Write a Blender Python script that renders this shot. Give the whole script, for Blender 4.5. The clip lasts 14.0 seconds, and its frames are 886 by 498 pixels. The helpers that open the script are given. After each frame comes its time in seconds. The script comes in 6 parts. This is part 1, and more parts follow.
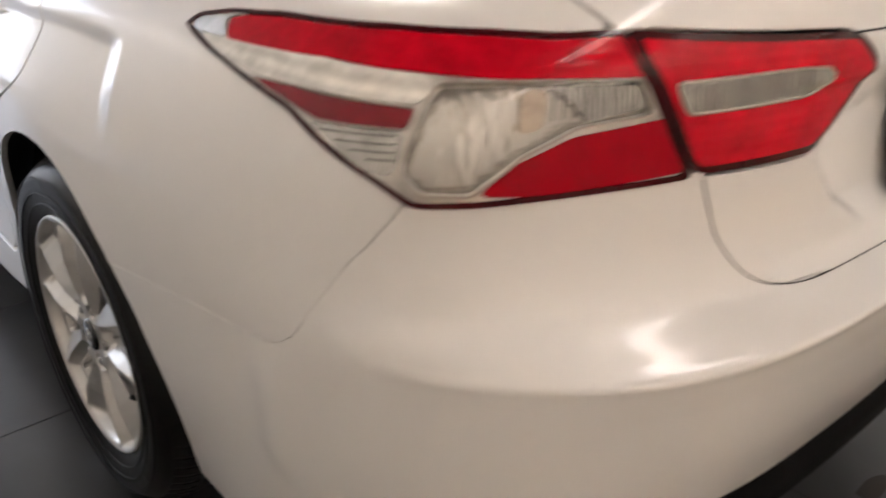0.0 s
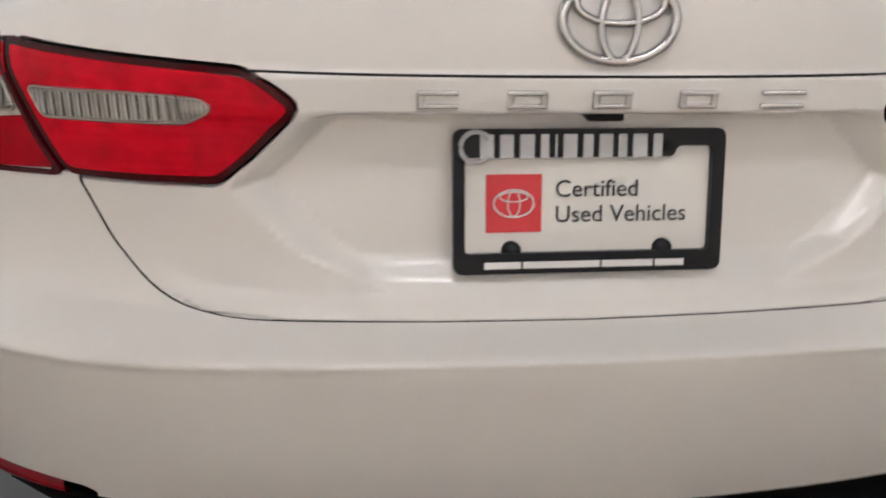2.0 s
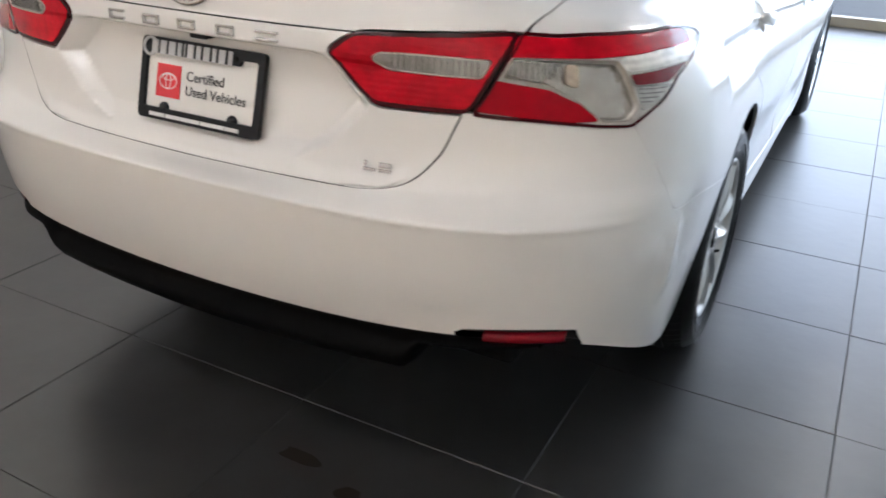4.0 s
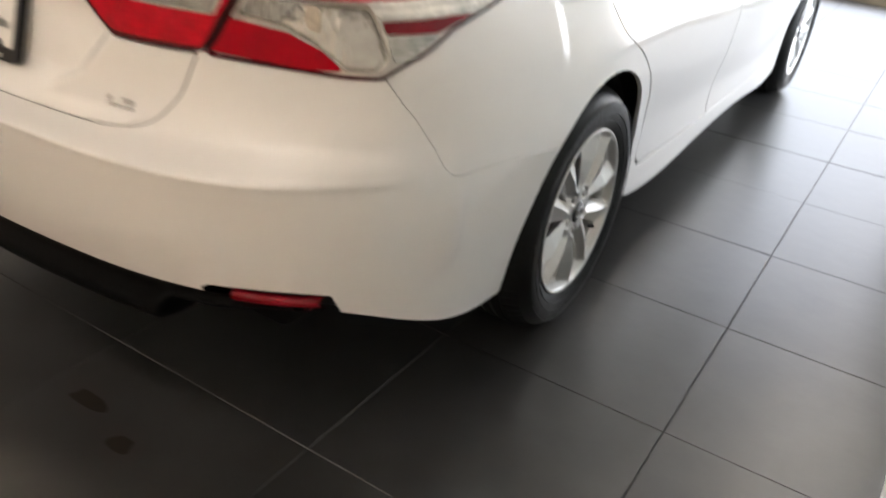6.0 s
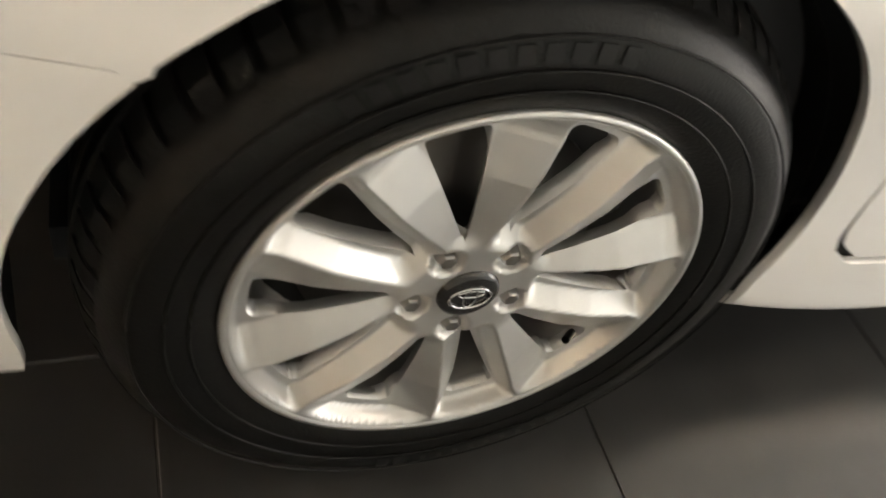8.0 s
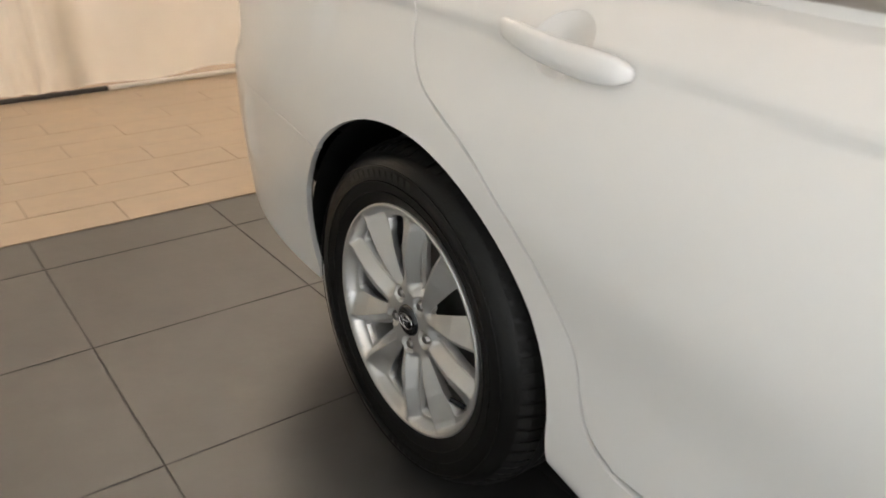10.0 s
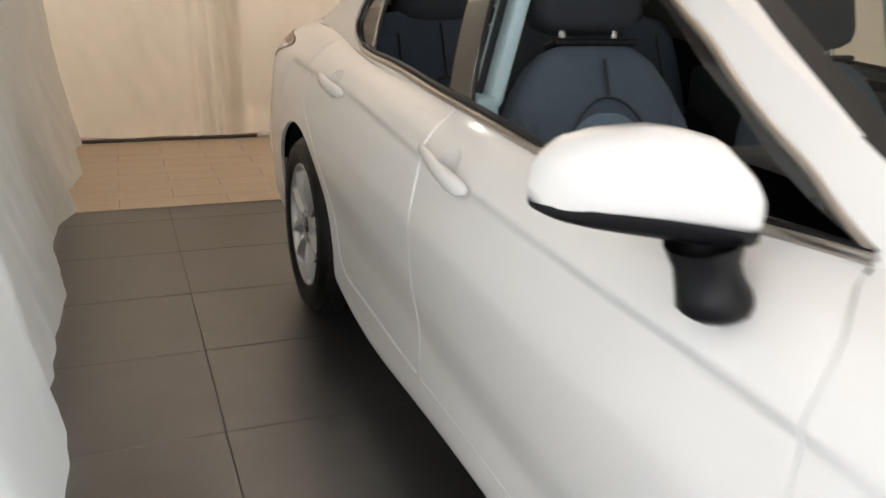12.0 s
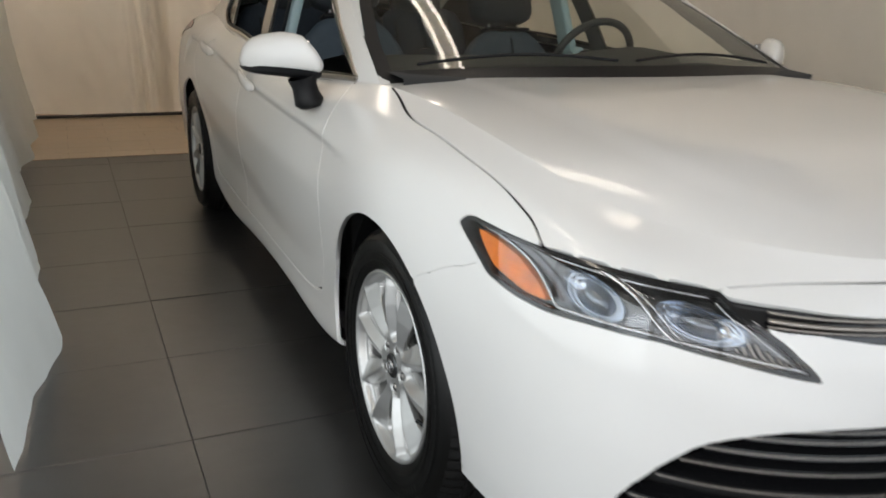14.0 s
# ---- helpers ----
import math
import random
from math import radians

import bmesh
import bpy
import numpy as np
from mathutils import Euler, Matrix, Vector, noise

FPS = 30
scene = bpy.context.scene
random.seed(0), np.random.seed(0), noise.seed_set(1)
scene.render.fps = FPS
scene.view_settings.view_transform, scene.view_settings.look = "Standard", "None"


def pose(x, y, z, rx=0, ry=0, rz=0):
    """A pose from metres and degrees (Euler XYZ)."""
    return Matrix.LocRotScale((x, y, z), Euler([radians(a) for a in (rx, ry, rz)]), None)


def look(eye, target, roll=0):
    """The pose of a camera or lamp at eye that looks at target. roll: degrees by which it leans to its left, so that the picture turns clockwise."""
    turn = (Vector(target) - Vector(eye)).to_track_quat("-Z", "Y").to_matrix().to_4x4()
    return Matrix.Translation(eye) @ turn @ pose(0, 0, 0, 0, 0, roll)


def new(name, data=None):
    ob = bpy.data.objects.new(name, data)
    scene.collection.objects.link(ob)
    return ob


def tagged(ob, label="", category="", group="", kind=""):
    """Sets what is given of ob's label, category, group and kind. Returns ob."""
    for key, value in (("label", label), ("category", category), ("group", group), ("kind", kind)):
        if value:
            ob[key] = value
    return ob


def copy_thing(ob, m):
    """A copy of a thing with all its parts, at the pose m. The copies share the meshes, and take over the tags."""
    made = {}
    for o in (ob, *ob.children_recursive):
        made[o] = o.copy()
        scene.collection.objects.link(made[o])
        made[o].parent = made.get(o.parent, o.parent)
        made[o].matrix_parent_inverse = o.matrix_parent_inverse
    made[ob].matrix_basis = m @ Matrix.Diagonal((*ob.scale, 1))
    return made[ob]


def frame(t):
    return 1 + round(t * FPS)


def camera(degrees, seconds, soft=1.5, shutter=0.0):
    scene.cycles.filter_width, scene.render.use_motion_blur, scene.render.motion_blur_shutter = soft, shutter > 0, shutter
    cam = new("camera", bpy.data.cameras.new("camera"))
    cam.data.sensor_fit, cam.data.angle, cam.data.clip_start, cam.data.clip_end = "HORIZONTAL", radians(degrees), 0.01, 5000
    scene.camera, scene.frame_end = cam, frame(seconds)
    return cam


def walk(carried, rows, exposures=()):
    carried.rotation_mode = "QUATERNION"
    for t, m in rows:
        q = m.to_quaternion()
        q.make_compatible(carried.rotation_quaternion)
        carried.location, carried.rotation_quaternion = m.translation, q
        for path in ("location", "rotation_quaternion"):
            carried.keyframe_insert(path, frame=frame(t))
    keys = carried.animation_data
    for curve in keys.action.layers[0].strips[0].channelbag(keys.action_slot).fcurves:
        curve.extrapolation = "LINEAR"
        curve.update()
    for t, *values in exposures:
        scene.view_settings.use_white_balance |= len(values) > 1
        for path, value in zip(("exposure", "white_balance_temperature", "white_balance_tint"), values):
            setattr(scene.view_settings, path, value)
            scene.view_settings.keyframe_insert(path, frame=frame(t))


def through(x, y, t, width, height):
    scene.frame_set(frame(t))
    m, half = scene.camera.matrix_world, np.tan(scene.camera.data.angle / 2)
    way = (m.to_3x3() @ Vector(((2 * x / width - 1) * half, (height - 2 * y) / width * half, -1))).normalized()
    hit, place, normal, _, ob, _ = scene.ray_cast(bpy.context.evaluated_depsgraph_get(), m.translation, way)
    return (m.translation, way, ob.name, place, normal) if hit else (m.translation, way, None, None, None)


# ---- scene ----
cam = camera(57.6, 14.0, soft=1.7, shutter=0.4)
PATH = [
    (0, (-1.254, -1.307, 1.119), (-0.037, 0.006, 0.227), 1.8),
    (0.5, (-1.086, -1.525, 1.204), (0.098, -0.165, 0.34), 3.7),
    (1, (-0.806, -1.606, 1.171), (0.204, -0.097, 0.332), 3.4),
    (1.5, (-0.551, -1.692, 1.14), (0.104, -0.013, 0.273), 2.2),
    (2, (-0.265, -1.799, 1.143), (-0.05, 0.004, 0.305), 1.6),
    (2.5, (0.066, -1.799, 1.106), (-0.113, 0.035, 0.33), 1.0),
    (3, (0.463, -1.852, 1.098), (-0.138, -0.107, 0.329), 1.3),
    (3.5, (0.828, -2.052, 1.117), (0.058, -0.385, 0.326), 2.1),
    (3.7, (0.971, -2.137, 1.185), (0.168, -0.506, 0.35), 1.5),
    (5.8, (1.558, -1.924, 1.283), (0.621, -0.415, 0.363), 6.1),
    (6, (1.534, -1.794, 1.217), (0.664, -0.277, 0.246), 5.9),
    (6.5, (1.477, -1.394, 1.073), (0.713, 0.1, -0.014), 9.6),
    (7, (1.452, -1.002, 0.984), (0.614, 0.376, -0.199), 14.2),
    (7.5, (1.326, -0.594, 0.921), (0.348, 0.543, -0.402), 18.8),
    (8, (1.293, -0.275, 0.875), (0.095, 0.424, -0.565), 18.8),
    (8.2, (1.313, -0.096, 0.93), (0.114, 0.172, -0.649), 10.1),
    (10.3, (1.608, 1.322, 1.071), (0.634, -0.244, 0.305), 1.6),
    (10.5, (1.577, 1.506, 1.084), (0.657, -0.103, 0.331), 1.7),
    (11, (1.519, 1.941, 1.132), (0.737, 0.24, 0.428), 2.2),
    (11.5, (1.529, 2.366, 1.169), (0.798, 0.624, 0.512), 2.4),
    (12, (1.48, 2.795, 1.163), (0.768, 1.031, 0.544), 1.8),
    (12.5, (1.488, 3.218, 1.171), (0.757, 1.454, 0.575), 1.3),
    (13, (1.512, 3.652, 1.173), (0.743, 1.899, 0.594), 1.8),
    (13.5, (1.453, 4.045, 1.141), (0.684, 2.297, 0.548), 2.4),
    (14, (1.505, 4.391, 1.132), (0.694, 2.663, 0.537), 1.9),
]
# the clip's camera opens up and warms as it bends down to the wheel
EXPOSE = [(0, 0.15, 6250, 17), (0.9, -0.05, 5800, 16), (1.5, 0.02, 5600, 15), (2.5, 0.05, 5600, 12), (3.5, 0.22, 5500, 12), (6.0, 0.33, 6500, 14), (6.6, 0.6, 7000, 15), (7.4, 0.78, 8300, 15), (8.2, 0.8, 7300, 15), (10.3, 0.22, 6700, 14), (11.5, -0.05, 6800, 15), (12.2, -0.45, 6800, 15), (12.7, -0.7, 6700, 13), (14, -1.05, 6700, 11)]
walk(cam, [(t, look(eye, target, roll)) for t, eye, target, roll in PATH], EXPOSE)

# ---- light ----
world = bpy.data.worlds.new("world")
scene.world = world
world.use_nodes = True
wn = world.node_tree
sky = wn.nodes.new("ShaderNodeTexSky")
sky.sky_type = "NISHITA"
sky.sun_disc = False
sky.sun_elevation, sky.sun_rotation = radians(35), radians(20)
wn.links.new(sky.outputs[0], wn.nodes["Background"].inputs[0])
wn.nodes["Background"].inputs[1].default_value = 0.12
scene.view_settings.exposure = 0.0


def lamp_area(name, m, sx, sy, watts, colour):
    data = bpy.data.lights.new(name, "AREA")
    data.shape, data.size, data.size_y, data.energy, data.color = "RECTANGLE", sx, sy, watts, colour
    ob = new(name, data)
    ob.matrix_world = m
    return ob


# daylight in the openings of the two glazed walls
lamp_area("window_daylight", look((0.0, 6.6, 1.6), (0.0, 0, 1.2)), 12.0, 2.9, 330, (0.86, 0.93, 1.0))
lamp_area("window_daylight_side", look((3.5, 3.7, 1.6), (0.0, 3.7, 1.4)), 5.2, 2.9, 185, (0.86, 0.95, 1.0))


# ---- materials ----
def material(name, colour, rough=0.5, metal=0.0, coat=0.0, var=0.0, scale=30.0, bump=0.0, bump_scale=200.0, rvar=0.0, stretch=(1, 1, 1), coat_rough=0.03, broad=False, spec=0.5):
    m = bpy.data.materials.new(name)
    m.use_nodes = True
    nt = m.node_tree
    b = nt.nodes["Principled BSDF"]
    b.inputs["Base Color"].default_value = (*colour, 1)
    b.inputs["Roughness"].default_value = rough
    b.inputs["Metallic"].default_value = metal
    b.inputs["Specular IOR Level"].default_value = spec
    b.inputs["Coat Weight"].default_value = coat
    b.inputs["Coat Roughness"].default_value = coat_rough
    if broad:
        # grain that runs on from piece to piece
        co = nt.nodes.new("ShaderNodeNewGeometry")
    else:
        co = nt.nodes.new("ShaderNodeTexCoord")
    mp = nt.nodes.new("ShaderNodeMapping")
    mp.inputs["Scale"].default_value = stretch
    nt.links.new(co.outputs["Position" if broad else "Object"], mp.inputs[0])
    if var or rvar:
        n1 = nt.nodes.new("ShaderNodeTexNoise")
        n1.inputs["Scale"].default_value, n1.inputs["Detail"].default_value = scale, 6
        n2 = nt.nodes.new("ShaderNodeTexNoise")
        n2.inputs["Scale"].default_value, n2.inputs["Detail"].default_value = scale * 0.13, 3
        nt.links.new(mp.outputs[0], n1.inputs[0])
        nt.links.new(mp.outputs[0], n2.inputs[0])
        add = nt.nodes.new("ShaderNodeMath")
        add.operation = "ADD"
        nt.links.new(n1.outputs[0], add.inputs[0])
        nt.links.new(n2.outputs[0], add.inputs[1])
        if var:
            mr = nt.nodes.new("ShaderNodeMapRange")
            mr.inputs[1].default_value, mr.inputs[2].default_value = 0.2, 1.8
            mr.inputs[3].default_value, mr.inputs[4].default_value = 1 - 2 * var, 1 + 2 * var
            nt.links.new(add.outputs[0], mr.inputs[0])
            mul = nt.nodes.new("ShaderNodeMixRGB")
            mul.blend_type = "MULTIPLY"
            mul.inputs[0].default_value = 1
            mul.inputs[1].default_value = (*colour, 1)
            nt.links.new(mr.outputs[0], mul.inputs[2])
            nt.links.new(mul.outputs[0], b.inputs["Base Color"])
        if rvar:
            mr2 = nt.nodes.new("ShaderNodeMapRange")
            mr2.inputs[1].default_value, mr2.inputs[2].default_value = 0.2, 1.8
            mr2.inputs[3].default_value, mr2.inputs[4].default_value = rough - 2 * rvar, rough + 2 * rvar
            nt.links.new(add.outputs[0], mr2.inputs[0])
            nt.links.new(mr2.outputs[0], b.inputs["Roughness"])
    if bump:
        n3 = nt.nodes.new("ShaderNodeTexNoise")
        n3.inputs["Scale"].default_value, n3.inputs["Detail"].default_value = bump_scale, 5
        nt.links.new(mp.outputs[0], n3.inputs[0])
        bp = nt.nodes.new("ShaderNodeBump")
        bp.inputs["Strength"].default_value, bp.inputs["Distance"].default_value = bump, 0.002
        nt.links.new(n3.outputs[0], bp.inputs["Height"])
        nt.links.new(bp.outputs[0], b.inputs["Normal"])
    return m


def emitter(name, colour, strength):
    m = bpy.data.materials.new(name)
    m.use_nodes = True
    b = m.node_tree.nodes["Principled BSDF"]
    b.inputs["Base Color"].default_value = (*colour, 1)
    b.inputs["Emission Color"].default_value = (*colour, 1)
    b.inputs["Emission Strength"].default_value = strength
    return m


def glass(name, colour, rough=0.0):
    """Thin tinted glazing: mostly clear, with a sharp reflection."""
    m = bpy.data.materials.new(name)
    m.use_nodes = True
    nt = m.node_tree
    out = nt.nodes["Material Output"]
    tr = nt.nodes.new("ShaderNodeBsdfTransparent")
    tr.inputs[0].default_value = (*colour, 1)
    gl = nt.nodes.new("ShaderNodeBsdfGlossy")
    gl.inputs["Roughness"].default_value = rough
    fr = nt.nodes.new("ShaderNodeLayerWeight")
    fr.inputs[0].default_value = 0.5
    pw = nt.nodes.new("ShaderNodeMath")
    pw.operation = "POWER"
    pw.inputs[1].default_value = 5.0
    nt.links.new(fr.outputs["Facing"], pw.inputs[0])
    ad = nt.nodes.new("ShaderNodeMath")
    ad.operation = "MULTIPLY_ADD"
    ad.inputs[1].default_value, ad.inputs[2].default_value = 0.9, 0.06
    nt.links.new(pw.outputs[0], ad.inputs[0])
    mix = nt.nodes.new("ShaderNodeMixShader")
    nt.links.new(ad.outputs[0], mix.inputs[0])
    nt.links.new(tr.outputs[0], mix.inputs[1])
    nt.links.new(gl.outputs[0], mix.inputs[2])
    nt.links.new(mix.outputs[0], out.inputs[0])
    return m


PAINT = material("pearl_white_paint", (0.80, 0.785, 0.765), 0.32, 0, 0.8, 0.012, 9, coat_rough=0.09)
BLACK = material("black_plastic", (0.005, 0.005, 0.006), 0.45, 0, 0, 0.15, 60, 0.15, 900, spec=0.3)
GAP = material("dark_gap", (0.006, 0.006, 0.006), 0.8)
LINER = material("wheelhouse_liner", (0.006, 0.006, 0.006), 0.9, 0, 0, 0.3, 20, 0.5, 80, spec=0.15)
GLOSSBLACK = material("gloss_black", (0.01, 0.01, 0.011), 0.12, 0, 0.6)
CHROME = material("chrome", (0.60, 0.60, 0.61), 0.10, 1.0)
SATIN = material("satin_chrome", (0.44, 0.40, 0.36), 0.34, 1.0)
ALLOY = material("silver_alloy_wheel", (0.60, 0.595, 0.585), 0.38, 0.78, 0.15, 0.04, 40)
RUBBER = material("tyre_rubber", (0.0045, 0.0043, 0.004), 0.36, 0, 0, 0.25, 25, 0.2, 300, 0.06, spec=0.25)
RED = material("red_lens", (0.33, 0.0003, 0.007), 0.16, 0, 0.1, 0.12, 60, spec=0.1)
REDDARK = material("dark_red_lens", (0.20, 0.004, 0.012), 0.14, 0, 0.3, 0.15, 40, spec=0.2)
GREY_FABRIC = material("grey_seat_fabric", (0.06, 0.082, 0.108), 0.85, 0, 0, 0.12, 120, 0.5, 700)
DARK_FABRIC = material("dark_seat_fabric", (0.02, 0.024, 0.03), 0.85, 0, 0, 0.15, 120, 0.5, 700)
# darker copy of the seat fabric: the rear cabin's dimness put into colour
SHADED_FABRIC = material("navy_seat_fabric", (0.026, 0.038, 0.056), 0.85, 0, 0, 0.15, 120, 0.5, 700)
DASH = material("dashboard_plastic", (0.03, 0.031, 0.033), 0.6, 0, 0, 0.1, 60, 0.3, 600)
TRIM_LIGHT = material("grey_pillar_trim", (0.42, 0.56, 0.60), 0.6, 0, 0, 0.05, 40)
GLASS = glass("tinted_glass", (0.60, 0.66, 0.63))
WSGLASS = glass("windscreen_glass", (0.88, 0.91, 0.84))


# ---- modelling helpers ----
def shade(me, smooth=True):
    for p in me.polygons:
        p.use_smooth = smooth


def part(name, bm, mat, parent=None, label="", smooth=False):
    me = bpy.data.meshes.new(name)
    bm.to_mesh(me)
    bm.free()
    me.materials.append(mat)
    shade(me, smooth)
    ob = new(name, me)
    if parent:
        ob.parent = parent
    if label:
        tagged(ob, label)
    return ob


def raw(name, verts, faces, mat, parent=None, label="", normals=None, smooth=True):
    me = bpy.data.meshes.new(name)
    me.from_pydata([tuple(map(float, v)) for v in verts], [], faces)
    me.materials.append(mat)
    shade(me, smooth)
    if normals is not None:
        me.normals_split_custom_set_from_vertices([tuple(map(float, n)) for n in normals])
    ob = new(name, me)
    if parent:
        ob.parent = parent
    if label:
        tagged(ob, label)
    return ob


def thing(name, label, category, m=None, group="", kind=""):
    ob = new(name)
    ob.empty_display_size = 0.1
    if m is not None:
        ob.matrix_world = m
    return tagged(ob, label, category, group, kind)


def box(bm, x0, x1, y0, y1, z0, z1, bevel=0.0, m=None, seg=2):
    r = bmesh.ops.create_cube(bm, size=1)
    vs = r["verts"]
    bmesh.ops.transform(bm, matrix=Matrix.Translation(((x0 + x1) / 2, (y0 + y1) / 2, (z0 + z1) / 2)) @ Matrix.Diagonal((x1 - x0, y1 - y0, z1 - z0, 1)), verts=vs)
    if bevel:
        es = list({e for v in vs for e in v.link_edges})
        g = bmesh.ops.bevel(bm, geom=es, offset=bevel, segments=seg, affect="EDGES", profile=0.5)
        vs = list({v for f in g["faces"] for v in f.verts} | {v for v in vs if v.is_valid})
    if m is not None:
        bmesh.ops.transform(bm, matrix=m, verts=[v for v in vs if v.is_valid])
    return vs


def lathe(profile, seg, axis="X"):
    """Verts and faces of a profile of (radius, offset along the axis) turned about the axis."""
    vs, fs = [], []
    n = len(profile)
    for i in range(seg):
        a = 2 * math.pi * i / seg
        for r, o in profile:
            vs.append((o, r * math.cos(a), r * math.sin(a)) if axis == "X" else (r * math.cos(a), r * math.sin(a), o))
    for i in range(seg):
        j = (i + 1) % seg
        for k in range(n - 1):
            fs.append((i * n + k, i * n + k + 1, j * n + k + 1, j * n + k))
    return vs, fs


def tube(path, radius, seg=8, closed=False):
    """Verts and faces of a round bar along a path of points."""
    pts = [Vector(p) for p in path]
    vs, fs = [], []
    n = len(pts)
    for i, p in enumerate(pts):
        a = pts[(i - 1) % n] if closed or i else pts[0]
        b = pts[(i + 1) % n] if closed or i < n - 1 else pts[-1]
        d = (b - a).normalized()
        side = d.cross(Vector((0, 0, 1)))
        if side.length < 0.05:
            side = d.cross(Vector((0, 1, 0)))
        side.normalize()
        up = side.cross(d)
        r = radius[i] if isinstance(radius, (list, tuple)) else radius
        for k in range(seg):
            t = 2 * math.pi * k / seg
            vs.append(p + r * (math.cos(t) * side + math.sin(t) * up))
    for i in range(n if closed else n - 1):
        j = (i + 1) % n
        for k in range(seg):
            l = (k + 1) % seg
            fs.append((i * seg + k, i * seg + l, j * seg + l, j * seg + k))
    return vs, fs


def spline_matrix(knots, t):
    """Weights of a natural cubic spline through the knots, at the places t."""
    k = np.asarray(knots, float)
    n = len(k)
    h = np.diff(k)
    A = np.zeros((n, n))
    R = np.zeros((n, n))
    A[0, 0] = A[-1, -1] = 1
    for i in range(1, n - 1):
        A[i, i - 1], A[i, i], A[i, i + 1] = h[i - 1], 2 * (h[i - 1] + h[i]), h[i]
        R[i, i - 1] += 6 / h[i - 1]
        R[i, i] -= 6 / h[i - 1] + 6 / h[i]
        R[i, i + 1] += 6 / h[i]
    M = np.linalg.solve(A, R)
    t = np.clip(np.asarray(t, float), k[0], k[-1])
    i = np.clip(np.searchsorted(k, t, side="right") - 1, 0, n - 2)
    hh = h[i]
    a, b = (k[i + 1] - t) / hh, (t - k[i]) / hh
    eye = np.eye(n)
    return a[:, None] * eye[i] + b[:, None] * eye[i + 1] + (((a ** 3 - a) * hh ** 2 / 6)[:, None] * M[i] + ((b ** 3 - b) * hh ** 2 / 6)[:, None] * M[i + 1])


def hermite_matrix(n, t, tension=0.75):
    """Weights of a tight local cubic through evenly spaced rows, at the places t."""
    t = np.clip(np.asarray(t, float), 0, n - 1)
    i = np.clip(t.astype(int), 0, n - 2)
    f = t - i
    eye = np.eye(n)
    p0, p1 = eye[i], eye[i + 1]
    m0 = tension * 0.5 * (eye[i + 1] - eye[np.maximum(i - 1, 0)]) * np.where(i > 0, 1, 2)[:, None]
    m1 = tension * 0.5 * (eye[np.minimum(i + 2, n - 1)] - eye[i]) * np.where(i + 2 < n, 1, 2)[:, None]
    f = f[:, None]
    return (2 * f ** 3 - 3 * f ** 2 + 1) * p0 + (f ** 3 - 2 * f ** 2 + f) * m0 + (-2 * f ** 3 + 3 * f ** 2) * p1 + (f ** 3 - f ** 2) * m1


def curve(points, n, closed=False):
    """n places on a smooth line through a few points."""
    p = np.asarray(points, float)
    if closed:
        p = np.vstack([p[-2:], p, p[:3]])
    d = np.concatenate([[0], np.cumsum(np.linalg.norm(np.diff(p, axis=0), axis=1))])
    if closed:
        t = np.linspace(d[2], d[-3], n, endpoint=False)
    else:
        t = np.linspace(0, d[-1], n)
    return spline_matrix(d, t) @ p


def densify(poly, step=0.02):
    out = []
    for a, b in zip(poly, np.roll(poly, -1, axis=0)):
        k = max(1, int(np.linalg.norm(b - a) / step))
        for i in range(k):
            out.append(a + (b - a) * i / k)
    return np.array(out)


def rounded(points, r=0.02, n=4):
    """A closed outline with its corners rounded."""
    p = np.asarray(points, float)
    out = []
    for i in range(len(p)):
        a, b, c = p[i - 1], p[i], p[(i + 1) % len(p)]
        da, dc = np.linalg.norm(a - b), np.linalg.norm(c - b)
        k = min(r, 0.45 * da, 0.45 * dc)
        s, e = b + (a - b) / da * k, b + (c - b) / dc * k
        for j in range(n + 1):
            t = j / n
            out.append((1 - t) ** 2 * s + 2 * t * (1 - t) * b + t ** 2 * e)
    return np.array(out)


def inside(poly, q):
    x, y = q[:, 0], q[:, 1]
    c = np.zeros(len(q), bool)
    for (x0, y0), (x1, y1) in zip(poly, np.roll(poly, -1, axis=0)):
        if y0 == y1:
            continue
        hit = ((y0 > y) != (y1 > y)) & (x < (x1 - x0) * (y - y0) / (y1 - y0) + x0)
        c ^= hit
    return c


def nearest(polys, q):
    best = np.full(len(q), 1e9)
    at = q.copy()
    for poly in polys:
        for a, b in zip(poly, np.roll(poly, -1, axis=0)):
            d = b - a
            L = d @ d
            if L < 1e-14:
                continue
            t = np.clip(((q - a) @ d) / L, 0, 1)
            p = a + t[:, None] * d
            e = np.linalg.norm(p - q, axis=1)
            k = e < best
            best[k], at[k] = e[k], p[k]
    return at


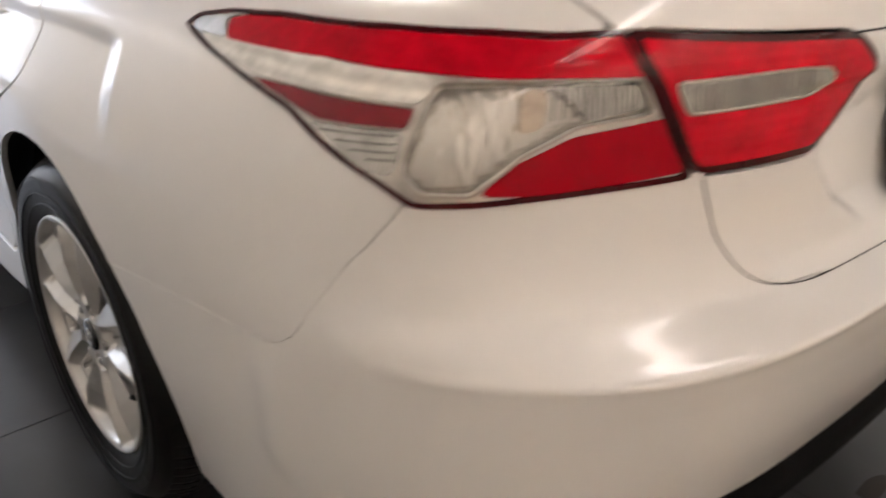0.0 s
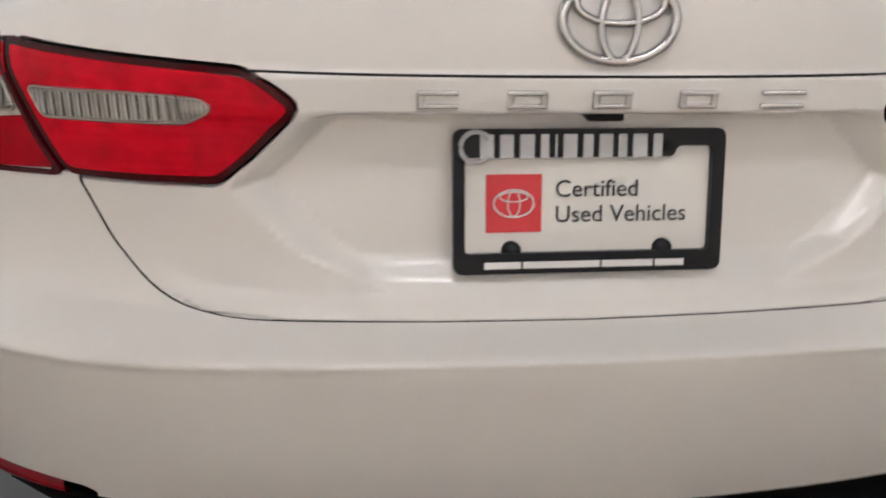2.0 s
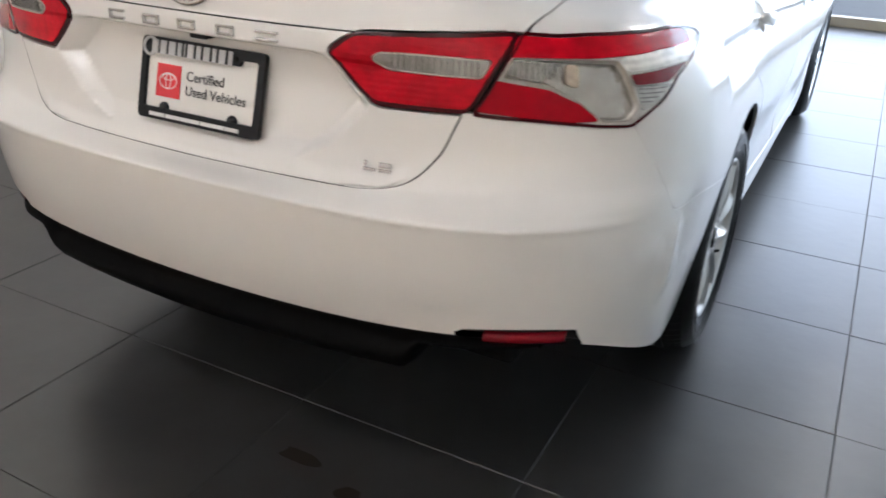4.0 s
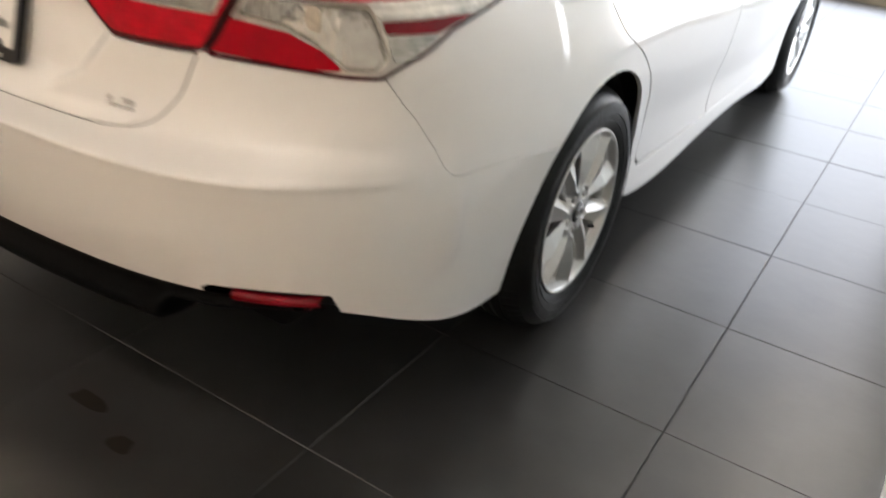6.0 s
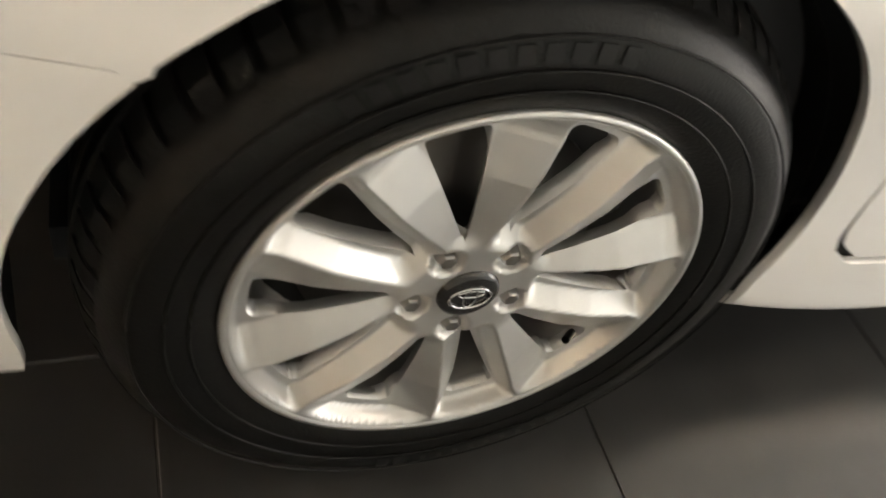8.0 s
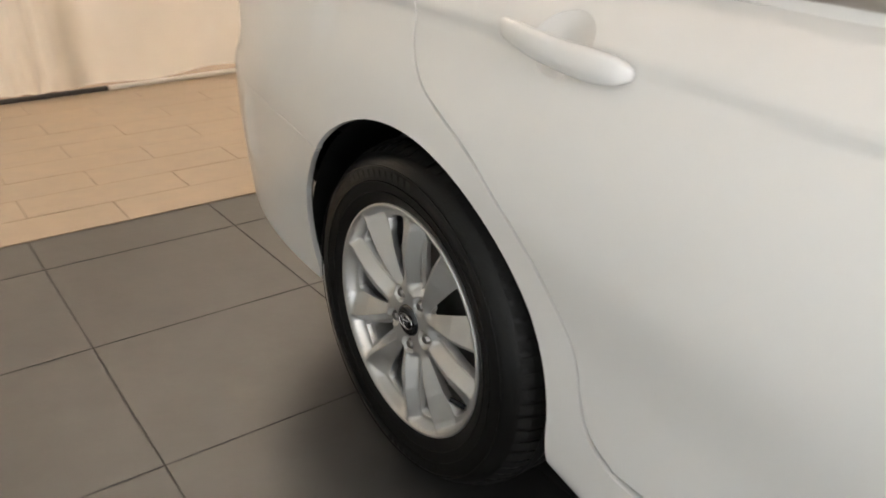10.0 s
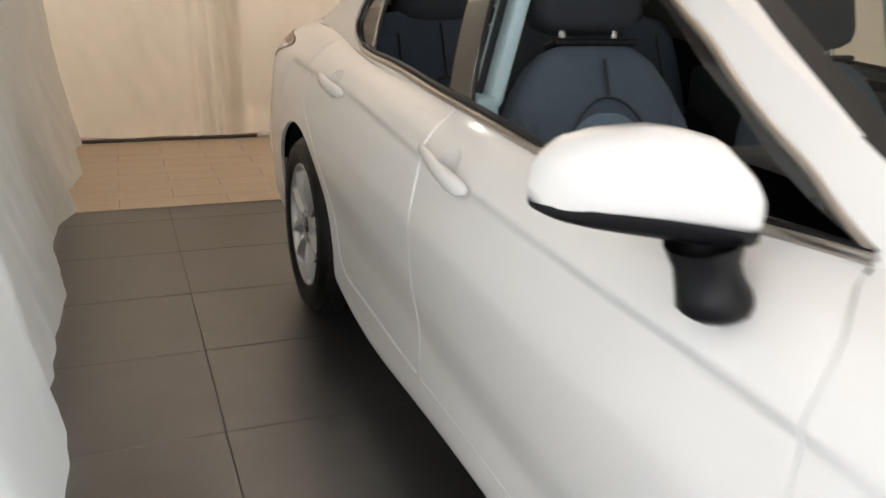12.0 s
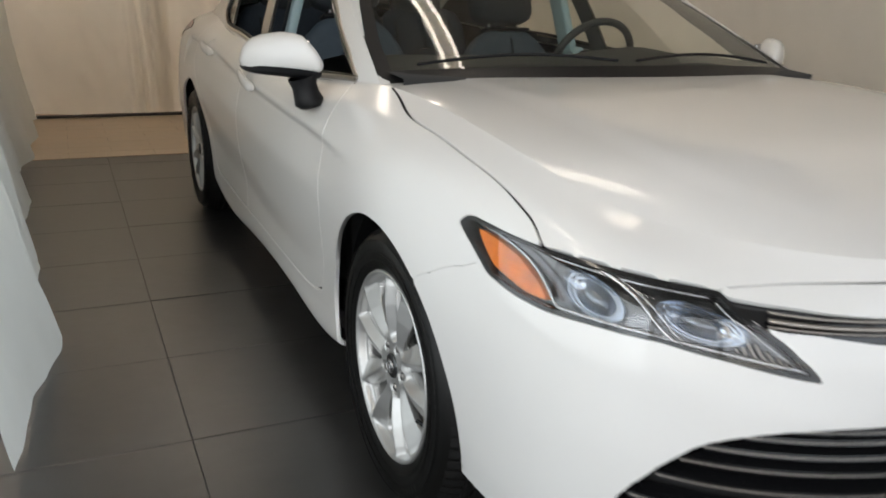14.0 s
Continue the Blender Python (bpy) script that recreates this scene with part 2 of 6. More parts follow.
class Surface:
    """A smooth sheet over a flat map (u, v); f turns an array of map places into places in the world."""

    def __init__(self, f, lo, hi, outward=1):
        self.f, self.lo, self.hi, self.outward = f, np.array(lo), np.array(hi), outward

    def normal(self, q, h=0.002):
        a = self.f(np.clip(q + (h, 0), self.lo, self.hi)) - self.f(np.clip(q - (h, 0), self.lo, self.hi))
        b = self.f(np.clip(q + (0, h), self.lo, self.hi)) - self.f(np.clip(q - (0, h), self.lo, self.hi))
        n = np.cross(a, b) * self.outward
        return n / np.maximum(np.linalg.norm(n, axis=1), 1e-9)[:, None]

    def find(self, targets, axes, start):
        """Map places whose two coordinates in axes are the targets."""
        q = np.array(start, float)
        if q.ndim == 1:
            q = np.tile(q, (len(targets), 1))
        t = np.asarray(targets, float)
        for _ in range(25):
            h = 1e-4
            p = self.f(q)[:, axes]
            ju = (self.f(q + (h, 0))[:, axes] - p) / h
            jv = (self.f(q + (0, h))[:, axes] - p) / h
            r = t - p
            det = ju[:, 0] * jv[:, 1] - ju[:, 1] * jv[:, 0]
            det = np.where(np.abs(det) < 1e-6, 1e-6, det)
            du = (r[:, 0] * jv[:, 1] - r[:, 1] * jv[:, 0]) / det
            dv = (ju[:, 0] * r[:, 1] - ju[:, 1] * r[:, 0]) / det
            q = np.clip(q + np.clip(np.stack([du, dv], 1), -0.12, 0.12), self.lo, self.hi)
        return q

    def sheet(self, poly=None, holes=(), cell=0.015, gap=0.0018, lip=0.012, lift=0.0, lip_holes=True):
        """Verts, faces and normals of the piece of the sheet inside poly and outside the holes; cut edges turn inward by lip."""
        if poly is None:
            lo, hi = self.lo, self.hi
        else:
            lo, hi = np.maximum(poly.min(0) - cell, self.lo), np.minimum(poly.max(0) + cell, self.hi)
        nu, nv = [max(2, int(math.ceil((hi[k] - lo[k]) / cell))) for k in (0, 1)]
        gu, gv = np.linspace(lo[0], hi[0], nu + 1), np.linspace(lo[1], hi[1], nv + 1)
        q = np.stack(np.meshgrid(gu, gv, indexing="ij"), -1).reshape(-1, 2)
        cen = np.stack(np.meshgrid((gu[1:] + gu[:-1]) / 2, (gv[1:] + gv[:-1]) / 2, indexing="ij"), -1).reshape(-1, 2)
        keep = np.ones(len(cen), bool) if poly is None else inside(poly, cen)
        for h in holes:
            keep &= ~inside(h, cen)
        I, J = np.divmod(np.nonzero(keep)[0], nv)
        w = nv + 1
        quads = np.stack([I * w + J, (I + 1) * w + J, (I + 1) * w + J + 1, I * w + J + 1], 1)
        if self.outward < 0:
            quads = quads[:, ::-1]
        count = {}
        for f in quads.tolist():
            for a, b in zip(f, f[1:] + f[:1]):
                count[(a, b)] = 1
        rim = [e for e in count if (e[1], e[0]) not in count]
        polys = ([poly] if poly is not None else []) + list(holes)
        rv = np.array(sorted({v for e in rim for v in e}), int)
        eps = 1e-6
        at_edge = (q[rv, 0] < self.lo[0] + eps) | (q[rv, 0] > self.hi[0] - eps) | (q[rv, 1] < self.lo[1] + eps) | (q[rv, 1] > self.hi[1] - eps)
        moved = rv[~at_edge]
        if polys and len(moved):
            n0 = nearest(polys, q[moved])
            far = np.linalg.norm(n0 - q[moved], axis=1) > 2.5 * cell
            n0[far] = q[moved][far]
            q[moved] = n0
        # the gap: draw the rim back into its own piece
        back = {}
        for a, b in rim:
            d = q[b] - q[a]
            L = np.linalg.norm(d)
            if L < 1e-9:
                continue
            n = np.array((-d[1], d[0])) / L * (1 if self.outward > 0 else -1)
            back.setdefault(a, []).append(n)
            back.setdefault(b, []).append(n)
        fixed = set(rv[at_edge].tolist())
        out_dir = {}
        for v, ns in back.items():
            n = np.mean(ns, 0)
            L = np.linalg.norm(n)
            if L < 1e-6:
                continue
            out_dir[v] = -n / L
            if v not in fixed:
                q[v] = q[v] + n / L * gap
        used = np.unique(quads)
        remap = {int(o): i for i, o in enumerate(used)}
        qq = q[used]
        P, N = self.f(qq), self.normal(qq)
        P = P + N * lift
        faces = [tuple(remap[i] for i in f) for f in quads.tolist()]
        if lip:
            ids, addP, addN = {}, [], []
            for v in out_dir:
                if v in fixed:
                    continue
                i = remap[v]
                e = q[v][None] + out_dir[v][None] * 0.002
                side = self.f(np.clip(e, self.lo, self.hi))[0] + N[i] * lift - P[i]
                L = np.linalg.norm(side)
                side = side / L if L > 1e-9 else N[i]
                sn = side + 0.6 * N[i]
                sn /= max(np.linalg.norm(sn), 1e-9)
                ids[v] = len(P) + len(addP)
                addP += [P[i], P[i] + side * 0.0006 - N[i] * lip]
                addN += [sn, side]
            for a, b in rim:
                if a in ids and b in ids:
                    faces.append((ids[b], ids[a], ids[a] + 1, ids[b] + 1))
            if addP:
                P, N = np.vstack([P, addP]), np.vstack([N, addN])
        return P, faces, N

    def piece(self, name, mat, parent, label="", **k):
        P, F, N = self.sheet(**k)
        return raw(name, P, F, mat, parent, label, N)


def mirror(poly):
    return (poly * (-1, 1))[::-1]


# ---- the car: sheets of the body ----
VS = 0.075
NROW = 10
stations = []


def station(X, Y, Z):
    """One upright line of the body side: half width, length along the car and height from the lower edge to the shoulder."""
    X, Y, Z = [np.full(NROW, v, float) if np.isscalar(v) else np.array(v, float) for v in (X, Y, Z)]
    stations.append(np.stack([X, Y, Z], 1))


# rear, from the middle to the corner
station(0.0, [-1.022, -1.045, -1.06, -1.064, -1.002, -0.985, -0.982, -0.982, -0.966, -0.940], [0.412, 0.50, 0.592, 0.661, 0.686, 0.75, 0.86, 0.955, 1.04, 1.09])
station(0.30, [-1.014, -1.037, -1.052, -1.056, -0.995, -0.980, -0.977, -0.975, -0.960, -0.933], [0.417, 0.505, 0.597, 0.663, 0.689, 0.755, 0.86, 0.955, 1.035, 1.082])
station([0.55, 0.55, 0.55, 0.55, 0.55, 0.55, 0.55, 0.55, 0.53, 0.50], [-0.987, -1.008, -1.021, -1.025, -0.962, -0.94, -0.937, -0.930, -0.905, -0.875], [0.430, 0.518, 0.605, 0.667, 0.703, 0.76, 0.855, 0.945, 1.015, 1.055])
station([0.72, 0.722, 0.724, 0.725, 0.718, 0.715, 0.712, 0.70, 0.66, 0.60], [-0.918, -0.933, -0.943, -0.946, -0.895, -0.875, -0.868, -0.855, -0.82, -0.78], [0.428, 0.515, 0.603, 0.665, 0.717, 0.77, 0.855, 0.935, 1.0, 1.035])
station([0.822, 0.832, 0.838, 0.842, 0.832, 0.828, 0.826, 0.80, 0.745, 0.66], [-0.82, -0.825, -0.828, -0.82, -0.80, -0.79, -0.785, -0.76, -0.72, -0.66], [0.40, 0.48, 0.57, 0.675, 0.72, 0.775, 0.85, 0.925, 0.985, 1.02])
station([0.88, 0.888, 0.894, 0.896, 0.892, 0.886, 0.876, 0.846, 0.785, 0.70], [-0.66, -0.655, -0.65, -0.645, -0.64, -0.635, -0.63, -0.61, -0.58, -0.54], [0.33, 0.43, 0.53, 0.65, 0.71, 0.77, 0.84, 0.915, 0.975, 1.01])
# side, from the rear wheel to the front wheel
station([0.875, 0.893, 0.91, 0.918, 0.915, 0.905, 0.89, 0.857, 0.80, 0.72], [-0.38, -0.38, -0.38, -0.38, -0.38, -0.38, -0.38, -0.375, -0.36, -0.33], [0.255, 0.36, 0.48, 0.61, 0.69, 0.765, 0.835, 0.91, 0.965, 1.005])
station([0.87, 0.895, 0.915, 0.925, 0.922, 0.912, 0.895, 0.865, 0.815, 0.75], 0.0, [0.24, 0.36, 0.48, 0.60, 0.69, 0.77, 0.835, 0.90, 0.950, 0.986])
station([0.82, 0.868, 0.876, 0.888, 0.912, 0.910, 0.898, 0.872, 0.830, 0.780], 0.42, [0.190, 0.213, 0.285, 0.47, 0.61, 0.71, 0.80, 0.860, 0.912, 0.946])
station([0.83, 0.876, 0.880, 0.880, 0.904, 0.914, 0.905, 0.880, 0.845, 0.800], 1.15, [0.175, 0.198, 0.277, 0.40, 0.53, 0.67, 0.782, 0.838, 0.884, 0.918])
station([0.83, 0.878, 0.882, 0.884, 0.900, 0.911, 0.90, 0.876, 0.843, 0.800], 1.9, [0.172, 0.196, 0.277, 0.36, 0.46, 0.63, 0.752, 0.803, 0.846, 0.880])
station([0.83, 0.878, 0.886, 0.89, 0.905, 0.908, 0.894, 0.872, 0.828, 0.757], 2.38, [0.174, 0.198, 0.30, 0.43, 0.56, 0.66, 0.748, 0.804, 0.860, 0.910])
station([0.85, 0.885, 0.91, 0.918, 0.918, 0.91, 0.894, 0.866, 0.818, 0.745], 2.824, [0.22, 0.34, 0.46, 0.58, 0.66, 0.72, 0.77, 0.812, 0.853, 0.890])
# front, from the corner to the middle
station([0.852, 0.866, 0.878, 0.886, 0.887, 0.88, 0.868, 0.85, 0.81, 0.74], 3.2, [0.22, 0.30, 0.40, 0.50, 0.58, 0.65, 0.71, 0.765, 0.81, 0.845])
station([0.785, 0.80, 0.812, 0.818, 0.816, 0.81, 0.80, 0.78, 0.735, 0.67], [3.46, 3.47, 3.475, 3.475, 3.47, 3.465, 3.455, 3.44, 3.41, 3.38], [0.20, 0.28, 0.38, 0.48, 0.555, 0.62, 0.675, 0.725, 0.77, 0.80])
station([0.66, 0.665, 0.67, 0.67, 0.668, 0.665, 0.66, 0.65, 0.62, 0.57], [3.60, 3.615, 3.625, 3.62, 3.61, 3.60, 3.59, 3.575, 3.54, 3.50], [0.19, 0.27, 0.37, 0.47, 0.54, 0.60, 0.65, 0.695, 0.74, 0.785])
station(0.40, [3.70, 3.72, 3.735, 3.73, 3.72, 3.71, 3.70, 3.68, 3.655, 3.62], [0.185, 0.26, 0.36, 0.46, 0.53, 0.585, 0.635, 0.68, 0.725, 0.775])
station(0.0, [3.745, 3.765, 3.775, 3.77, 3.76, 3.75, 3.735, 3.715, 3.69, 3.66], [0.185, 0.26, 0.36, 0.46, 0.53, 0.585, 0.635, 0.68, 0.725, 0.775])

C = np.array(stations)
flip = np.array((-1.0, 1.0, 1.0))
ring = np.concatenate([C[-3:-1], C[::-1] * flip, C[1:], (C * flip)[-2:-4:-1]])
ring[:2] = (C * 1.0)[-3:-1]
dist = np.concatenate([[0], np.cumsum(np.linalg.norm(np.diff(ring[:, 5], axis=0), axis=1))])
mid = 2 + len(C) - 1
UK = dist - dist[mid]
UC = UK[mid:mid + len(C)]
UMAX, VMAX = UC[-1], VS * (NROW - 1)


def smooth(a, b, x):
    t = np.clip((x - a) / (b - a), 0, 1)
    return t * t * (3 - 2 * t)


def body_f(q):
    A = spline_matrix(UK, q[:, 0])
    B = hermite_matrix(NROW, q[:, 1] / VS)
    P = np.einsum("ni,nj,ijk->nk", A, B, ring)
    x, z = np.abs(P[:, 0]), P[:, 2]
    rear = P[:, 1] < -0.86
    # number-plate recess: deep under the badge strip, running out below, with slanted flanks
    flank = np.interp(z, [0.70, 0.72, 0.76, 0.835, 0.93], [0.19, 0.25, 0.325, 0.395, 0.295])
    top = smooth(0.919, 0.907, z)
    ramp = np.minimum(np.clip((flank + 0.006 - x) / 0.046, 0, 1), np.clip((z - 0.708) / 0.040, 0, 1))
    ramp = 0.5 * ramp + 0.5 * ramp * ramp * (3 - 2 * ramp)
    depth = 0.024 + 0.024 * np.clip((z - 0.71) / 0.2, 0, 1)
    P[:, 1] += np.where(rear, depth * top * ramp, 0)
    # crisp upper edge of the bumper
    P[:, 1] -= 0.005 * smooth(-0.72, -0.86, P[:, 1]) * np.exp(-((z - 0.664) / 0.009) ** 2)
    # the lid's lower edge stands out over the ledge
    zs = np.interp(x, [0, 0.18, 0.34, 0.44, 0.50], [0.682, 0.683, 0.6862, 0.695, 0.724])
    P[:, 1] -= np.where(rear, 0.008 * smooth(zs - 0.001, zs + 0.004, z) * smooth(zs + 0.030, zs + 0.008, z) * smooth(0.50, 0.42, x), 0)
    # badge strip stands a little proud of the lid above it
    P[:, 1] -= np.where(rear, 0.006 * smooth(0.965, 0.955, z) * smooth(0.905, 0.92, z) * smooth(0.46, 0.42, x), 0)
    # flank line through the door handles
    line = np.interp(P[:, 1], [-0.27, -0.1, 0.45, 1.1, 1.9, 2.55], [0.888, 0.884, 0.862, 0.818, 0.772, 0.742])
    fade = smooth(-0.30, -0.24, P[:, 1]) * smooth(2.65, 2.1, P[:, 1]) * smooth(0.6, 0.7, x)
    P[:, 0] -= np.sign(P[:, 0]) * 0.013 * fade * smooth(line + 0.014, line - 0.014, z) * smooth(line - 0.16, line - 0.02, z)
    # blade on the corner of the rear bumper
    P[:, 0] += np.sign(P[:, 0]) * 0.008 * np.exp(-((np.abs(q[:, 0]) - 1.035) / 0.03) ** 2) * smooth(0.43, 0.50, z) * smooth(0.64, 0.58, z)
    return P


body = Surface(body_f, (-UMAX, 0), (UMAX, VMAX))


def on_side(pts):
    """Map places of (y, z) on the right flank."""
    p = np.asarray(pts, float)
    u = np.interp(p[:, 0], C[5:14, 5, 1], UC[5:14])
    return body.find(p, [1, 2], np.stack([u, np.full(len(u), 0.4)], 1))


def on_rear(pts):
    """Map places of (x, z) on the tail."""
    p = np.asarray(pts, float)
    u = np.interp(p[:, 0], C[0:5, 5, 0], UC[0:5])
    return body.find(p, [0, 2], np.stack([u, np.full(len(u), 0.4)], 1))


car = thing("sedan_car", "pearl white four-door sedan parked on dark floor tiles", "car")

# outlines on the map
def M(*pts):
    return np.array(pts, float)


TAIL_OUT = rounded(M((0.671, 0.565), (0.735, 0.566), (0.80, 0.573), (0.896, 0.580), (1.05, 0.582), (1.152, 0.577), (1.222, 0.566), (1.242, 0.550), (1.11, 0.518), (1.004, 0.495), (0.909, 0.453), (0.862, 0.424), (0.80, 0.424), (0.582, 0.434)), 0.01, 3)
TAIL_IN = rounded(np.vstack([on_rear([(0.318, 0.924), (0.372, 0.962), (0.48, 0.968)]), M((0.668, 0.565), (0.579, 0.436)), on_rear([(0.408, 0.838)])]), 0.012, 3)
low_seam = curve(np.vstack([M((0.572, 0.438)), on_rear([(0.545, 0.79), (0.50, 0.7235), (0.44, 0.6942), (0.34, 0.6857), (0.18, 0.6825), (0.0, 0.6815)])]), 50)
up_seam = curve(M((0.884, VMAX + 0.01), (0.870, 0.671), (0.842, 0.660), (0.762, 0.623), (0.708, 0.584), (0.680, 0.564), (0.626, 0.506), (0.575, 0.443)), 40)
ls = np.vstack([up_seam, low_seam[1:]])
LIDP = np.vstack([ls, mirror(ls)[1:]])


def arch(yc, zc, ry, rz):
    a = np.linspace(np.pi * 1.04, -np.pi * 0.04, 48)
    q = on_side(np.stack([yc + ry * np.cos(a), zc + rz * np.sin(a)], 1))
    return np.vstack([q, [(q[-1, 0], -0.02)], [(q[0, 0], -0.02)]])


ARCH_R, ARCH_F = arch(-0.005, 0.335, 0.368, 0.362), arch(2.757, 0.305, 0.379, 0.354)
b_gap = [(1.150, 0.940), (1.162, 0.918), (1.180, 0.870), (1.178, 0.830), (1.178, 0.780), (1.183, 0.709), (1.180, 0.593), (1.180, 0.44), (1.180, 0.31)]
DOOR_R = np.vstack([curve(on_side([(0.0, 0.97), (-0.002, 0.90), (0.008, 0.85), (0.04, 0.80), (0.10, 0.755), (0.20, 0.70), (0.30, 0.62), (0.375, 0.53), (0.420, 0.43), (0.428, 0.373), (0.452, 0.322)]), 40),
                    curve(on_side([(0.495, 0.293), (0.60, 0.284), (1.160, 0.283)]), 10), curve(on_side(b_gap[::-1]), 30)])
DOOR_R = np.vstack([[(DOOR_R[0, 0], VMAX + 0.02)], DOOR_R, [(DOOR_R[-1, 0], VMAX + 0.02)]])
DOOR_F = np.vstack([curve(on_side(b_gap), 30), curve(on_side([(1.200, 0.283), (1.7, 0.283), (2.17, 0.284)]), 12),
                    curve(on_side([(2.235, 0.305), (2.262, 0.36), (2.286, 0.461), (2.30, 0.579), (2.283, 0.713), (2.281, 0.767), (2.264, 0.855), (2.23, 0.888)]), 30)])
DOOR_F = np.vstack([[(DOOR_F[0, 0], VMAX + 0.02)], DOOR_F, [(DOOR_F[-1, 0], VMAX + 0.02)]])
# rear bumper, up to the lid, the lamps and the seam that runs to the arch
bs = curve(on_side([(-0.12, 0.555), (-0.265, 0.589), (-0.40, 0.612), (-0.511, 0.628), (-0.62, 0.636), (-0.668, 0.646), (-0.717, 0.713), (-0.77, 0.794)]), 40)
bs = np.vstack([bs, M((0.862, 0.432))])
b_arch = on_side([(-0.30, 0.40)])[0]
BUMP = np.vstack([[(b_arch[0], -0.02)], bs, low_seam, mirror(low_seam)[1:], mirror(bs), [(-b_arch[0], -0.02)]])
POCKET = on_rear([(0.588, 0.438), (0.605, 0.448), (0.70, 0.4545), (0.79, 0.449)])
POCKET = np.vstack([POCKET, M((POCKET[-1, 0] + 0.03, -0.02), (POCKET[0, 0] + 0.01, -0.02))])
# headlamp, hood edge, slot, grille
HEAD = rounded(M((4.798, 0.472), (4.812, 0.492), (4.83, 0.503), (4.945, 0.518), (5.04, 0.536), (5.12, 0.549), (5.19, 0.557), (5.285, 0.568), (5.346, 0.575), (5.393, 0.537), (5.455, 0.482), (5.510, 0.404), (5.455, 0.412), (5.373, 0.426), (5.27, 0.436), (5.16, 0.426), (5.07, 0.413), (4.99, 0.409), (4.915, 0.413), (4.855, 0.442)), 0.010, 3)
hood_gap = curve(M((4.06, 0.70), (4.12, 0.676), (4.18, 0.662), (4.246, 0.647), (4.328, 0.629), (4.40, 0.618), (4.545, 0.613), (4.68, 0.608), (4.785, 0.604), (4.875, 0.592), (4.935, 0.578), (4.975, 0.566), (5.03, 0.533)), 60)
HOODB = np.vstack([hood_gap, M((5.19, 0.552), (5.285, 0.563), (5.348, 0.571)), curve(M((5.354, 0.578), (5.414, 0.602), (5.507, 0.621), (5.634, 0.629), (UMAX + 0.02, 0.633)), 40), M((UMAX + 0.02, VMAX + 0.02), (4.06, VMAX + 0.02))])
SLOT = M((5.352, 0.566), (5.458, 0.568), (5.616, 0.557), (UMAX + 0.02, 0.548), (UMAX + 0.02, 0.485), (5.604, 0.496), (5.499, 0.513), (5.44, 0.513), (5.41, 0.524))
g = curve(M((5.19, 0.04), (5.20, 0.09), (5.223, 0.164), (5.27, 0.204), (5.326, 0.255), (5.378, 0.278), (5.458, 0.302), (5.604, 0.318), (UMAX + 0.02, 0.327)), 40)
GRILLE = np.vstack([g, M((UMAX + 0.02, 0.02), (5.30, 0.02))])
FBUMP = M((4.60, -0.02), (4.62, 0.20), (4.691, 0.269), (4.77, 0.335), (4.849, 0.392), (4.90, 0.43), (5.1, 0.50), (5.30, 0.54), (5.350, 0.574), (5.36, 0.645), (5.41, VMAX + 0.02), (UMAX + 0.02, VMAX + 0.02), (UMAX + 0.02, -0.02))
HANDLES = ((0.222, 0.454, 0.880, 0.854), (1.208, 1.458, 0.828, 0.803))


def handle_cup(y0, y1, z0, z1, r):
    """Outline of the dish behind a door handle."""
    cy, cz = y0 + (y1 - y0) * 0.45, z0 + (z1 - z0) * 0.45 + 0.002
    a = np.linspace(0, 2 * np.pi, 40, endpoint=False)
    return on_side(np.stack([cy + 0.048 * r * np.cos(a), cz + 0.038 * r * np.sin(a)], 1))


SEAM = M((0.650, 0.562), (0.690, 0.562), (0.606, 0.438), (0.560, 0.440))
PAIRS = [SEAM, TAIL_OUT, TAIL_IN, ARCH_R, ARCH_F, DOOR_R, DOOR_F, HEAD, HOODB, FBUMP]
both = lambda *ps: [k for p in ps for k in (p, mirror(p))]


def join(name, mat, parent, label, sheets):
    V, F, N, o = [], [], [], 0
    for P, fs, n in sheets:
        V.append(P), N.append(n)
        F += [tuple(i + o for i in f) for f in fs]
        o += len(P)
    return raw(name, np.vstack(V), F, mat, parent, label, np.vstack(N))


body.piece("body_shell", PAINT, car, "white quarter panels, sills and front wings", holes=[LIDP, BUMP] + both(*PAIRS), cell=0.010, gap=0.001)
# near-black sheet under the skin, added so the shut lines read as shade
body.piece("inner_shell", GAP, car, "near-black sheet behind the shut lines for the shade inside", holes=both(ARCH_R, ARCH_F, HEAD, GRILLE) + [M((-0.402, 0.335), (0.402, 0.335), (0.402, 0.56), (-0.402, 0.56))], cell=0.03, lift=-0.016, lip=0)
rear_bumper = body.piece("rear_bumper", PAINT, car, "smooth white rear bumper cover", poly=BUMP, holes=both(SEAM, ARCH_R, TAIL_OUT, TAIL_IN, POCKET), cell=0.007, gap=0.0003)
lid = body.piece("trunk_lid", PAINT, car, "white trunk lid with a plate recess", poly=LIDP, holes=both(SEAM, TAIL_IN), cell=0.0064, gap=0.0032)
# dark bar laid in the lid gap: the gap's shade put into colour
foot = np.vstack([low_seam, mirror(low_seam)[1:]])
v, f = tube(list(body.f(foot) - body.normal(foot) * 0.0036), 0.0030, 6)
raw("lid_seal", v, f, GAP, car, "dark rubber seal under the trunk lid")
front_bumper = join("front_bumper", PAINT, car, "white front bumper cover", [body.sheet(poly=k(FBUMP), holes=[k(h) for h in (HEAD, SLOT, GRILLE, HOODB, ARCH_F)], cell=0.013, gap=0.0006) for k in (lambda p: p, mirror)])
hood_part = new("hood")
hood_part.parent = car
tagged(hood_part, "white hood with two raised lines")
